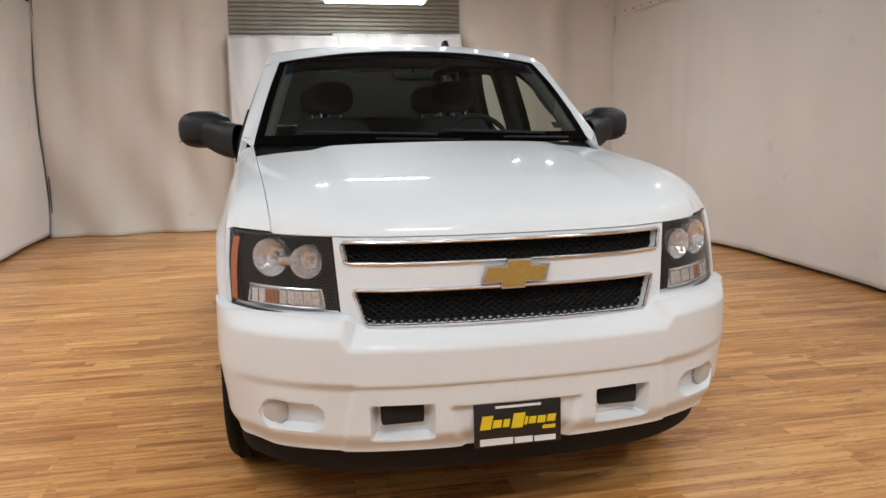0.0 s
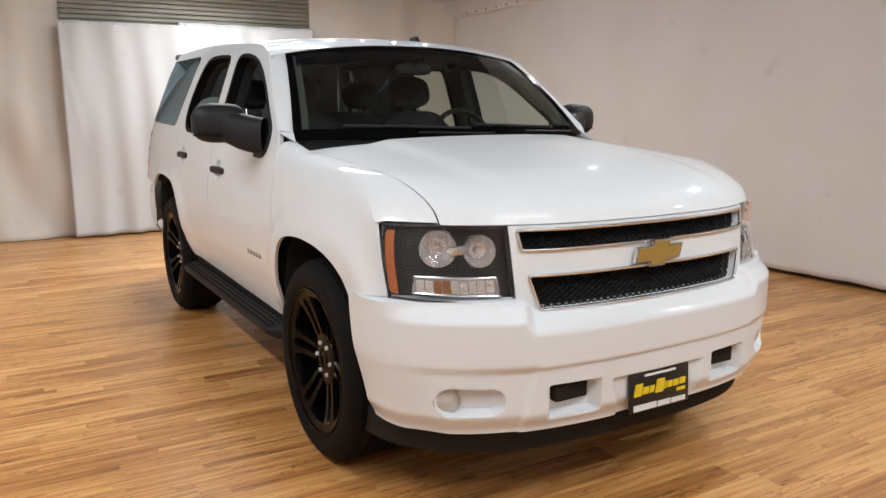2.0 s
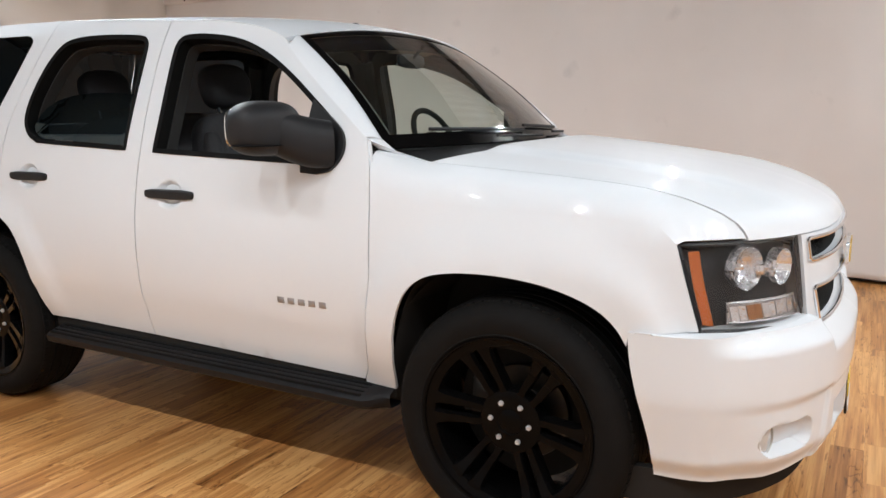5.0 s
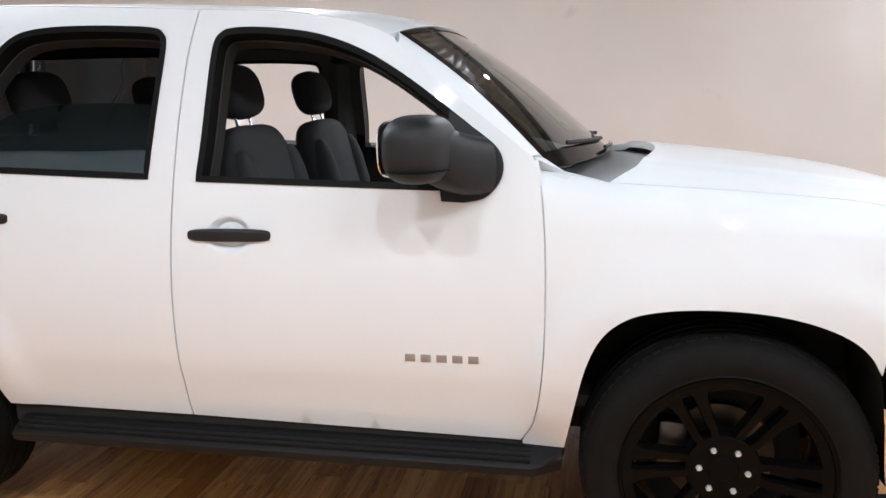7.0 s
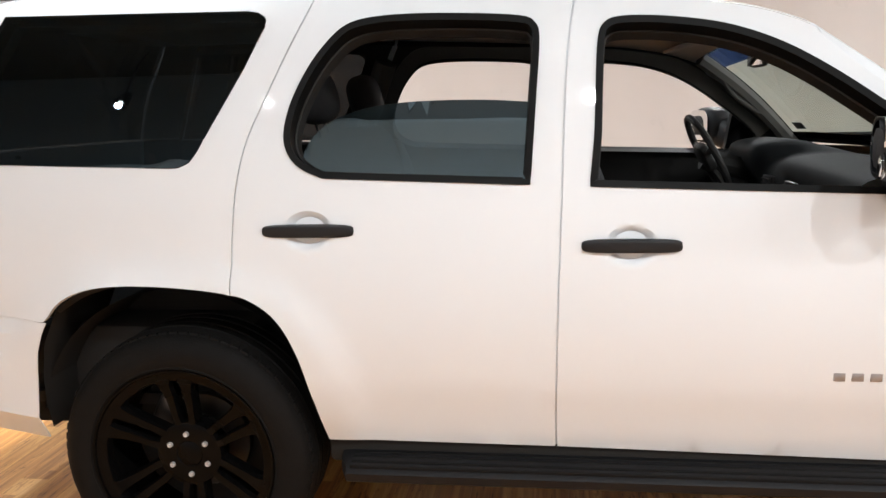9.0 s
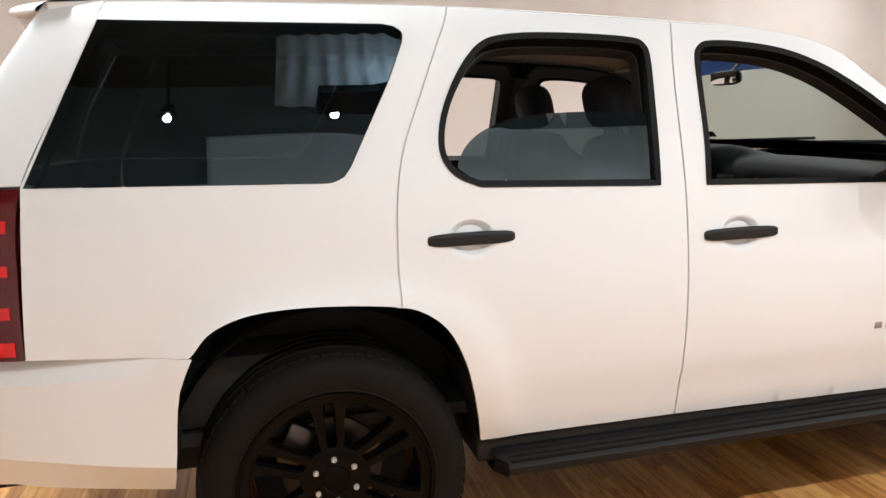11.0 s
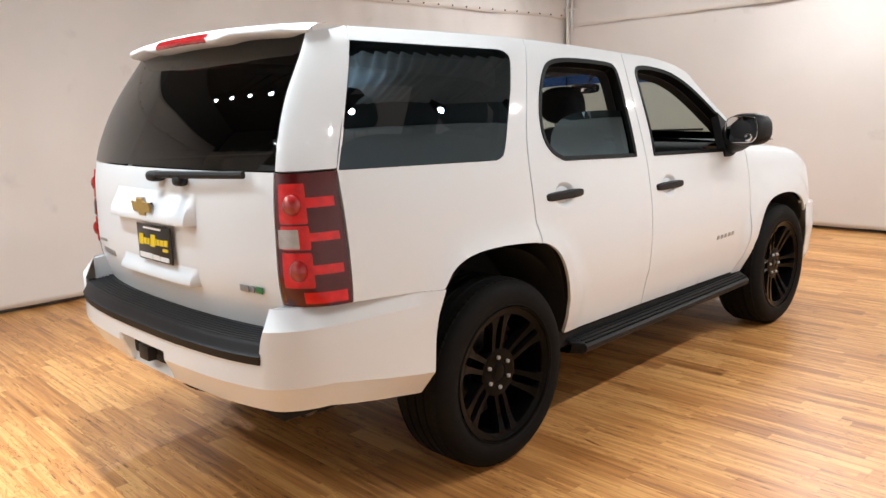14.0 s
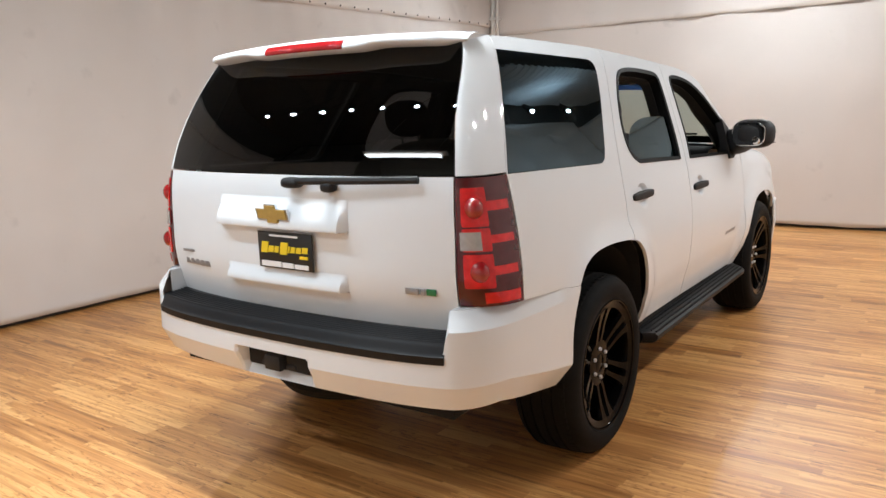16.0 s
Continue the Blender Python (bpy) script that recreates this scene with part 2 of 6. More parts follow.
def inset_loop(loop, d):
    """The closed 2D loop moved inwards by d."""
    a = np.array(loop, float)
    area = 0.5 * np.sum(a[:, 0] * np.roll(a[:, 1], -1) - np.roll(a[:, 0], -1) * a[:, 1])
    t = np.roll(a, -1, 0) - np.roll(a, 1, 0)
    t /= np.linalg.norm(t, axis=1)[:, None] + 1e-9
    n = np.stack((-t[:, 1], t[:, 0]), 1) * (1 if area > 0 else -1)
    return [tuple(p) for p in a + n * d]


from mathutils.geometry import delaunay_2d_cdt

HEART = np.array((0.0, 2.6, 1.0))


def normal_of(f, u, v, e=0.004):
    n = np.cross(np.array(f(u + e, v)) - np.array(f(u - e, v)), np.array(f(u, v + e)) - np.array(f(u, v - e)))
    n = n / (np.linalg.norm(n) + 1e-12)
    return n if np.dot(n, np.array(f(u, v)) - HEART) > 0 else -n


def panel(outline, holes, f, step=0.05, depth=0.025, lift=0.0, dense=()):
    """A sheet cut out of the surface f(u, v) by 2D loops, with edges turned inwards by depth."""
    loops = [resample(l, step * 0.7) for l in [outline] + holes]
    verts, edges = [], []
    for l in loops:
        b = len(verts)
        verts += l
        edges += [(b + k, b + (k + 1) % len(l)) for k in range(len(l))]
    border = len(verts)
    bp = np.array(verts)
    us, vs = bp[:, 0], bp[:, 1]
    row = 0
    for v in np.arange(vs.min() + step / 2, vs.max(), step * 0.87):
        row += 1
        for u in np.arange(us.min() + (step / 2 if row % 2 else 0), us.max(), step):
            if np.min((us - u) ** 2 + (vs - v) ** 2) < (0.5 * step) ** 2:
                continue
            if inside(loops[0], (u, v)) and not any(inside(h, (u, v)) for h in loops[1:]):
                verts.append((u, v))
    for cu, cv, ru, rv in dense:
        for k in range(1, 9):
            for q in range(28):
                w = 2 * math.pi * (q + k % 2 / 2) / 28
                verts.append((cu + ru * k / 7 * math.cos(w), cv + rv * k / 7 * math.sin(w)))
    v2, _, f2, _, _, _ = delaunay_2d_cdt([Vector(p) for p in verts], edges, [], 0, 1e-6)
    faces = []
    for t in f2:
        c = sum((np.array(v2[i]) for i in t), np.zeros(2)) / 3
        if inside(loops[0], c) and not any(inside(h, c) for h in loops[1:]):
            faces.append(tuple(t))
    out, norms = [], []
    for p in v2:
        n = normal_of(f, p[0], p[1])
        norms.append(n)
        out.append(np.array(f(p[0], p[1])) + n * lift)
    # one winding for all faces
    fixed = []
    for t in faces:
        a, b, c = (out[i] for i in t)
        fixed.append(t if np.dot(np.cross(b - a, c - a), norms[t[0]]) > 0 else t[::-1])
    if depth:
        seen = {}
        for t in fixed:
            for i in range(3):
                e = (t[i], t[(i + 1) % 3])
                seen[e] = seen.get(e, 0) + 1
        rim = {}
        for (a, b) in [e for e in seen if (e[1], e[0]) not in seen]:
            for i in (a, b):
                if i not in rim:
                    rim[i] = len(out)
                    out.append(out[i] - norms[i] * depth)
            fixed.append((b, a, rim[a], rim[b]))
    return out, fixed


def lattice(f, us, vs, depth=0.0):
    """A sheet of quads over f(u, v), with turned-in edges."""
    nu, nv = len(us), len(vs)
    verts = [np.array(f(u, v)) for v in vs for u in us]
    mid = np.cross(verts[1] - verts[0], verts[nu] - verts[0])
    c = verts[(nv // 2) * nu + nu // 2]
    mid = np.cross(verts[(nv // 2) * nu + nu // 2 + 1] - c, verts[(nv // 2 - (1 if nv // 2 + 1 >= nv else -1)) * nu + nu // 2] - c)
    flip = np.dot(mid, c - HEART) < 0
    faces = []
    for j in range(nv - 1):
        for i in range(nu - 1):
            q = (j * nu + i, j * nu + i + 1, (j + 1) * nu + i + 1, (j + 1) * nu + i)
            faces.append(q[::-1] if flip else q)
    if depth:
        ring = [i for i in range(nu)] + [j * nu + nu - 1 for j in range(1, nv)] + [(nv - 1) * nu + i for i in range(nu - 2, -1, -1)] + [j * nu for j in range(nv - 2, 0, -1)]
        base = len(verts)
        for k in ring:
            j, i = divmod(k, nu)
            n = normal_of(f, us[i], vs[j], 0.003)
            verts.append(verts[k] - n * depth)
        m = len(ring)
        for k in range(m):
            q = (ring[k], ring[(k + 1) % m], base + (k + 1) % m, base + k)
            faces.append(q if flip else q[::-1])
    return verts, faces


def band(loop_a, loop_b, f, lift_a=0.0, lift_b=0.0, depth=0.012):
    """A closed strip between two loops of the same count on f, raised over it."""
    n = len(loop_a)
    verts = []
    for loop, up in ((loop_a, lift_a), (loop_b, lift_b)):
        verts += [np.array(f(*p)) + normal_of(f, *p) * up for p in loop]
    verts += [np.array(f(*p)) - normal_of(f, *p) * depth for p in loop_b]
    verts += [np.array(f(*p)) - normal_of(f, *p) * depth for p in loop_a]
    faces = []
    for r in range(4):
        s = (r + 1) % 4
        for k in range(n):
            j = (k + 1) % n
            faces.append((r * n + k, r * n + j, s * n + j, s * n + k))
    return verts, faces


# ---- room ----
def wood(name, per_island):
    """Bamboo strip boards: narrow strips of differing tone, long grain, darker knots."""
    m = bpy.data.materials.new(name)
    m.use_nodes = True
    nt = m.node_tree
    N, L = nt.nodes.new, nt.links.new
    b = nt.nodes["Principled BSDF"]
    tc, sep = N("ShaderNodeTexCoord"), N("ShaderNodeSeparateXYZ")
    L(tc.outputs["Object"], sep.inputs[0])
    if per_island:
        rnd = N("ShaderNodeNewGeometry").outputs["Random Per Island"]
    else:
        rnd = N("ShaderNodeObjectInfo").outputs["Random"]

    def calc(op, a, c):
        n = N("ShaderNodeMath")
        n.operation = op
        for k, v in enumerate((a, c)):
            if isinstance(v, (int, float)):
                n.inputs[k].default_value = v
            else:
                L(v, n.inputs[k])
        return n.outputs[0]
    strip = calc("FLOOR", calc("DIVIDE", calc("ADD", sep.outputs["Y"], 50.0), STRIP), 0)
    seed = calc("MULTIPLY", rnd, 91.7)
    first = N("ShaderNodeTexWhiteNoise")
    first.noise_dimensions = "2D"
    pair = N("ShaderNodeCombineXYZ")
    L(strip, pair.inputs[0])
    L(seed, pair.inputs[1])
    L(pair.outputs[0], first.inputs["Vector"])
    piece = calc("FLOOR", calc("DIVIDE", calc("ADD", sep.outputs["X"], calc("MULTIPLY", first.outputs["Value"], 3.0)), 0.70), 0)
    comb = N("ShaderNodeCombineXYZ")
    L(strip, comb.inputs[0])
    L(calc("ADD", seed, piece), comb.inputs[1])
    wn = N("ShaderNodeTexWhiteNoise")
    wn.noise_dimensions = "2D"
    L(comb.outputs[0], wn.inputs["Vector"])
    # grain: long streaks along the board
    grain_in = N("ShaderNodeCombineXYZ")
    L(calc("MULTIPLY", calc("ADD", sep.outputs["X"], seed), 2.2), grain_in.inputs[0])
    L(calc("ADD", calc("MULTIPLY", sep.outputs["Y"], 130.0), calc("MULTIPLY", wn.outputs["Value"], 40.0)), grain_in.inputs[1])
    grain = N("ShaderNodeTexNoise")
    grain.inputs["Scale"].default_value, grain.inputs["Detail"].default_value = 1.0, 5
    L(grain_in.outputs[0], grain.inputs["Vector"])
    streak_in = N("ShaderNodeCombineXYZ")
    L(calc("MULTIPLY", calc("ADD", sep.outputs["X"], seed), 1.6), streak_in.inputs[0])
    L(calc("ADD", calc("MULTIPLY", sep.outputs["Y"], 30.0), calc("ADD", seed, calc("MULTIPLY", wn.outputs["Value"], 9.0))), streak_in.inputs[1])
    streak = N("ShaderNodeTexNoise")
    streak.inputs["Scale"].default_value, streak.inputs["Detail"].default_value, streak.inputs["Distortion"].default_value = 1.0, 5, 0.3
    L(streak_in.outputs[0], streak.inputs["Vector"])
    tone = calc("ADD", calc("MULTIPLY", wn.outputs["Value"], 0.24), calc("ADD", calc("MULTIPLY", grain.outputs["Fac"], 0.42), calc("MULTIPLY", streak.outputs["Fac"], 1.10)))
    tone = calc("ADD", tone, calc("SUBTRACT", calc("MULTIPLY", rnd, 0.24), 0.24))
    # short dark ticks and knots
    tick_in = N("ShaderNodeCombineXYZ")
    L(calc("MULTIPLY", calc("ADD", sep.outputs["X"], calc("MULTIPLY", seed, 3.0)), 7.0), tick_in.inputs[0])
    L(calc("MULTIPLY", sep.outputs["Y"], 60.0), tick_in.inputs[1])
    L(seed, tick_in.inputs[2])
    tick = N("ShaderNodeTexNoise")
    tick.inputs["Scale"].default_value, tick.inputs["Detail"].default_value = 1.0, 2
    L(tick_in.outputs[0], tick.inputs["Vector"])
    knots = N("ShaderNodeMapRange")
    knots.inputs["From Min"].default_value, knots.inputs["From Max"].default_value = 0.64, 0.74
    knots.inputs["To Max"].default_value = 0.36
    L(tick.outputs["Fac"], knots.inputs["Value"])
    tone = calc("SUBTRACT", tone, knots.outputs[0])
    # dark wandering grain lines, in patches
    crack_in = N("ShaderNodeCombineXYZ")
    L(calc("MULTIPLY", calc("ADD", sep.outputs["X"], calc("MULTIPLY", seed, 2.0)), 4.5), crack_in.inputs[0])
    L(calc("ADD", calc("MULTIPLY", sep.outputs["Y"], 26.0), calc("MULTIPLY", wn.outputs["Value"], 30.0)), crack_in.inputs[1])
    L(seed, crack_in.inputs[2])
    crack = N("ShaderNodeTexNoise")
    crack.inputs["Scale"].default_value, crack.inputs["Detail"].default_value, crack.inputs["Distortion"].default_value = 1.0, 3, 0.8
    L(crack_in.outputs[0], crack.inputs["Vector"])
    line = N("ShaderNodeMapRange")
    line.inputs["From Min"].default_value, line.inputs["From Max"].default_value = 0.0, 0.022
    line.inputs["To Min"].default_value, line.inputs["To Max"].default_value = 0.30, 0.0
    L(calc("ABSOLUTE", calc("SUBTRACT", crack.outputs["Fac"], 0.56), 0), line.inputs["Value"])
    tone = calc("SUBTRACT", tone, calc("MULTIPLY", line.outputs[0], calc("GREATER_THAN", wn.outputs["Value"], 0.35)))
    ramp = N("ShaderNodeValToRGB")
    ramp.color_ramp.elements[0].position, ramp.color_ramp.elements[0].color = 0.28, (0.14, 0.050, 0.013, 1)
    ramp.color_ramp.elements[1].position, ramp.color_ramp.elements[1].color = 0.98, (0.76, 0.42, 0.155, 1)
    for at, c in ((0.50, (0.37, 0.150, 0.041, 1)), (0.72, (0.56, 0.252, 0.076, 1))):
        e = ramp.color_ramp.elements.new(at)
        e.color = c
    L(tone, ramp.inputs[0])
    L(ramp.outputs[0], b.inputs["Base Color"])
    rr = N("ShaderNodeMapRange")
    rr.inputs["To Min"].default_value, rr.inputs["To Max"].default_value = 0.27, 0.42
    L(streak.outputs["Fac"], rr.inputs["Value"])
    L(rr.outputs[0], b.inputs["Roughness"])
    bump = N("ShaderNodeBump")
    bump.inputs["Strength"].default_value, bump.inputs["Distance"].default_value = 0.06, 0.002
    L(grain.outputs["Fac"], bump.inputs["Height"])
    L(bump.outputs[0], b.inputs["Normal"])
    return m


STRIP = 0.065
WOOD_BOARD, WOOD_REST = wood("bamboo_board", False), wood("bamboo_boards_joined", True)
FLOOR_WOOD = material("floor_bed", (0.05, 0.03, 0.015), 0.8, vary=0.2)
CONCRETE = material("painted_wall", (0.16, 0.155, 0.15), 0.9, vary=0.1)
CEILING_MAT = material("dark_ceiling", (0.09, 0.087, 0.083), 0.9, vary=0.2)
SHUTTER_MAT = material("grey_metal_shutter", (0.30, 0.28, 0.24), 0.5, metal=0.3, vary=0.25, scale=5)


def structure(name, bm, mat, label, category):
    return tagged(part(name, bm, mat), label, category, kind="structure")


floor = structure("floor", box(ROOM_X0 - 0.2, ROOM_X1 + 0.2, ROOM_Y0 - 0.2, ROOM_Y1 + 0.2, -0.2, -0.012), FLOOR_WOOD,
                  "honey-coloured bamboo strip floor with a satin varnish", "floor")
structure("ceiling", box(ROOM_X0 - 0.2, ROOM_X1 + 0.2, ROOM_Y0 - 0.2, ROOM_Y1 + 0.2, ROOM_H, ROOM_H + 0.2), CEILING_MAT, "dark painted ceiling of the photo room", "ceiling")
structure("wall_west", box(ROOM_X0 - 0.25, ROOM_X0 - 0.1, ROOM_Y0 - 0.25, ROOM_Y1 + 0.25, -0.2, ROOM_H), CONCRETE, "plain painted wall behind the canvas", "wall")
structure("wall_east", box(ROOM_X1 + 0.1, ROOM_X1 + 0.25, ROOM_Y0 - 0.25, ROOM_Y1 + 0.25, -0.2, ROOM_H), CONCRETE, "plain painted wall behind the canvas", "wall")
structure("wall_south", box(ROOM_X0 - 0.1, ROOM_X1 + 0.1, ROOM_Y0 - 0.25, ROOM_Y0 - 0.1, -0.2, ROOM_H), CONCRETE, "plain painted wall behind the canvas", "wall")
structure("wall_north", box(ROOM_X0 - 0.1, ROOM_X1 + 0.1, ROOM_Y1 + 0.3, ROOM_Y1 + 0.45, -0.2, ROOM_H), CONCRETE, "plain painted wall behind the canvas", "wall")


def canvas_material(name, colour, stain):
    """Woven cloth with soft soiling, darker smudges near the hem and fine weave relief."""
    m = bpy.data.materials.new(name)
    m.use_nodes = True
    nt = m.node_tree
    N, L = nt.nodes.new, nt.links.new
    b = nt.nodes["Principled BSDF"]
    b.inputs["Roughness"].default_value = 0.92
    b.inputs["Specular IOR Level"].default_value = 0.15
    tc = N("ShaderNodeTexCoord")
    broad, smudge, weave = N("ShaderNodeTexNoise"), N("ShaderNodeTexNoise"), N("ShaderNodeTexNoise")
    for n, sc, d in ((broad, 0.9, 3), (smudge, 3.2, 5), (weave, 260.0, 2)):
        n.inputs["Scale"].default_value, n.inputs["Detail"].default_value = sc, d
        L(tc.outputs["Object"], n.inputs["Vector"])
    mix = N("ShaderNodeMix")
    mix.data_type = "RGBA"
    mix.inputs["A"].default_value = (*[c * (1 - stain) for c in colour], 1)
    mix.inputs["B"].default_value = (*[min(1, c * (1 + stain * 0.7)) for c in colour], 1)
    L(broad.outputs["Fac"], mix.inputs["Factor"])
    spots = N("ShaderNodeMapRange")
    spots.inputs["From Min"].default_value, spots.inputs["From Max"].default_value = 0.66, 0.80
    spots.inputs["To Max"].default_value = 0.35
    L(smudge.outputs["Fac"], spots.inputs["Value"])
    mix2 = N("ShaderNodeMix")
    mix2.data_type = "RGBA"
    mix2.inputs["B"].default_value = (*[c * 0.55 for c in colour], 1)
    L(spots.outputs[0], mix2.inputs["Factor"])
    L(mix.outputs["Result"], mix2.inputs["A"])
    L(mix2.outputs["Result"], b.inputs["Base Color"])
    bump = N("ShaderNodeBump")
    bump.inputs["Strength"].default_value, bump.inputs["Distance"].default_value = 0.10, 0.004
    L(weave.outputs["Fac"], bump.inputs["Height"])
    L(bump.outputs[0], b.inputs["Normal"])
    return m


CANVAS = canvas_material("white_canvas", (0.75, 0.715, 0.695), 0.12)


def cloth(a, b, z0, z1, folds, amp, seed, label, mat, step=0.045, drape=0.0):
    """A hanging cloth from plan point a to b, its front to the left of a->b, with folds per metre, wrinkles and a loose foot (drape)."""
    rnd = random.Random(seed)
    a, b = Vector((*a, 0)), Vector((*b, 0))
    run, length = (b - a).normalized(), (b - a).length
    out = Vector((-run.y, run.x, 0))
    waves = [(folds * rnd.uniform(0.5, 1.7), rnd.uniform(0, 6.3), rnd.uniform(0.3, 1.0), rnd.uniform(-0.25, 0.25) * min(1, 0.6 / folds) - (0.4 if drape > 0.1 else 0)) for _ in range(6)]
    creases = [(rnd.uniform(0, length), rnd.uniform(z0, z1), rnd.uniform(-1, 1), rnd.uniform(0.15, 0.5), rnd.uniform(-1, 1)) for _ in range(int(length * 2.2))]
    nu, nv = int(length / step) + 1, int((z1 - z0) / 0.055) + 1
    verts, faces = [], []
    for j in range(nv + 1):
        v = j / nv
        z = z0 + (z1 - z0) * v
        for i in range(nu + 1):
            s = length * i / nu
            d = sum(w * math.sin(2 * math.pi * k * (s + lean * (z - 1)) + ph) for k, ph, w, lean in waves) / 3
            d *= amp * (0.55 + 0.45 * (1 - v) + 0.35 * noise.noise(Vector((s * 0.6, z * 0.7, seed))))
            d += 0.022 * noise.noise(Vector((s * 1.3, z * 1.3, seed + 7.7))) + amp * 0.5 * noise.noise(Vector((s * 3.1, z * 0.7, seed + 3.3)))
            for cs, cz, slant, reach, way in creases:
                across = (s - cs) * math.cos(slant) + (z - cz) * math.sin(slant)
                if abs(across) < 0.12:
                    along_c = (z - cz) * math.cos(slant) - (s - cs) * math.sin(slant)
                    d += 0.010 * way * math.exp(-(across / 0.035) ** 2 - (along_c / reach) ** 2)
            if drape:
                d += drape * math.exp(-(z - z0) / 0.35) * (0.4 + 0.6 * noise.noise(Vector((s * 1.7, seed, 0.3))))
            verts.append(a + run * s + out * d + Vector((0, 0, z + (0.012 * noise.noise(Vector((s * 2.5, seed, 1.1))) if j == 0 and z0 > 0.03 else 0))))
    for j in range(nv):
        for i in range(nu):
            q = j * (nu + 1) + i
            faces.append((q, q + 1, q + nu + 2, q + nu + 1))
    ob = link("canvas_curtain", verts, faces, mat, sharp=0)
    mod = ob.modifiers.new("thick", "SOLIDIFY")
    mod.thickness = 0.006
    return tagged(ob, label, "curtain", "canvas curtains round the room")


def cloth_roof(xr, z, seed, y1=ROOM_Y1):
    """Ruffled cloth slung under the ceiling along a long wall."""
    x0, x1 = xr
    nx, ny = 16, 460
    verts, faces = [], []
    for j in range(ny + 1):
        y = ROOM_Y0 + (y1 - ROOM_Y0) * j / ny
        for i in range(nx + 1):
            u = i / nx
            x = x0 + (x1 - x0) * u
            sag = -0.09 * math.sin(math.pi * u) * (0.6 + 0.4 * math.sin(y * 1.9 + seed))
            fan = y + 0.30 * (u - 0.5) * math.sin(y * 1.1 + seed)
            ruffle = (0.012 + 0.030 * u) * math.sin(fan * 46 + 3.0 * noise.noise(Vector((x * 0.8, y * 0.9, seed)))) * (0.6 + 0.6 * noise.noise(Vector((x, y * 0.7, seed + 4))))
            ruffle += 0.05 * noise.noise(Vector((x * 1.1, y * 1.4, seed + 9)))
            verts.append((x, y, z + sag + ruffle))
    for j in range(ny):
        for i in range(nx):
            q = j * (nx + 1) + i
            faces.append((q, q + 1, q + nx + 2, q + nx + 1))
    ob = link("ceiling_drape", verts, faces, SHEER_CLOTH, sharp=0)
    return tagged(ob, "white ruffled cloth slung under the ceiling", "ceiling cloth", "ceiling cloths")


LABEL = "off-white canvas sheet hung as a wall, slightly wrinkled"
WHITE_CLOTH = canvas_material("white_cloth", (0.62, 0.62, 0.63), 0.03)
SHEER_CLOTH = canvas_material("sheer_cloth", (0.62, 0.63, 0.65), 0.03)
_nt = SHEER_CLOTH.node_tree
_glow, _mix = _nt.nodes.new("ShaderNodeBsdfTranslucent"), _nt.nodes.new("ShaderNodeMixShader")
_glow.inputs["Color"].default_value = (0.62, 0.66, 0.70, 1)
_mix.inputs[0].default_value = 0.5
_nt.links.new(_nt.nodes["Principled BSDF"].outputs[0], _mix.inputs[1])
_nt.links.new(_glow.outputs[0], _mix.inputs[2])
_nt.links.new(_mix.outputs[0], _nt.nodes["Material Output"].inputs["Surface"])
TAN_CANVAS = canvas_material("tan_canvas", (0.70, 0.645, 0.59), 0.08)
E, S, W, Nn = ROOM_X1, ROOM_Y0, ROOM_X0, ROOM_Y1
cloth((E, S), (E, Nn), 0.04, 2.89, 0.6, 0.05, 1, LABEL, CANVAS)
cloth((E, Nn), (1.70, Nn), 0.012, 3.1, 0.9, 0.06, 3, "tan-white canvas sheet with soft vertical folds", TAN_CANVAS)
cloth((-1.30, Nn), (W + 0.004, Nn), 0.006, 3.1, 0.75, 0.15, 4, "tan-white canvas sheet gathered loosely at the floor", TAN_CANVAS, drape=0.30)
cloth((1.72, Nn - 0.13), (-0.02, Nn - 0.13), 0.012, 2.56, 1.7, 0.065, 5, "white cloth curtain with deep folds hung under a roller shutter", WHITE_CLOTH, 0.03, drape=0.07)
cloth((0.06, Nn - 0.16), (-1.36, Nn - 0.16), 0.02, 2.52, 1.9, 0.06, 15, "white cloth curtain with deep folds hung under a roller shutter", WHITE_CLOTH, 0.03, drape=0.07)
cloth((W, Nn), (W, 4.4), 0.04, 2.9, 0.5, 0.025, 6, LABEL, CANVAS)
cloth((W, 4.4), (W, S), 0.04, 3.46, 0.5, 0.02, 7, LABEL, CANVAS)
cloth((W, S), (E, S), 0.04, 2.72, 0.45, 0.030, 8, LABEL, CANVAS)
# upper sheets that overlap the lower ones
upper_e = cloth((E - 0.035, S), (E - 0.035, Nn), 2.83, 3.3, 0.6, 0.014, 9, "upper canvas strip with a riveted lower hem", CANVAS)
upper_s = cloth((W, S + 0.035), (E, S + 0.035), 2.70, 3.3, 0.9, 0.03, 10, "upper canvas strip with a wrinkled lower hem", CANVAS)
RIVET = material("dark_rivet", (0.05, 0.045, 0.04), 0.5, metal=0.5)
for k in range(44):
    y = S + 0.2 + 0.25 * k
    part("eyelet", lathe([(0.0005, 0.0), (0.013, 0.001), (0.012, 0.006), (0.0005, 0.007)], 10, pose(E - 0.056, y, 2.862, 0, 0, 180)), RIVET, upper_e)
for curtain in [o for o in scene.objects if o.name.startswith("canvas_curtain") and o.data.materials[0] == WHITE_CLOTH]:
    xs = [v.co.x for v in curtain.data.vertices]
    y0, zt = min(v.co.y for v in curtain.data.vertices), max(v.co.z for v in curtain.data.vertices)
    for k in range(int((max(xs) - min(xs)) / 0.13)):
        part("eyelet", lathe([(0.0005, 0.0), (0.006, 0.001), (0.0005, 0.004)], 8, pose(min(xs) + 0.06 + 0.13 * k, y0 + 0.02, zt - 0.03, 0, 0, -90)), RIVET, curtain)
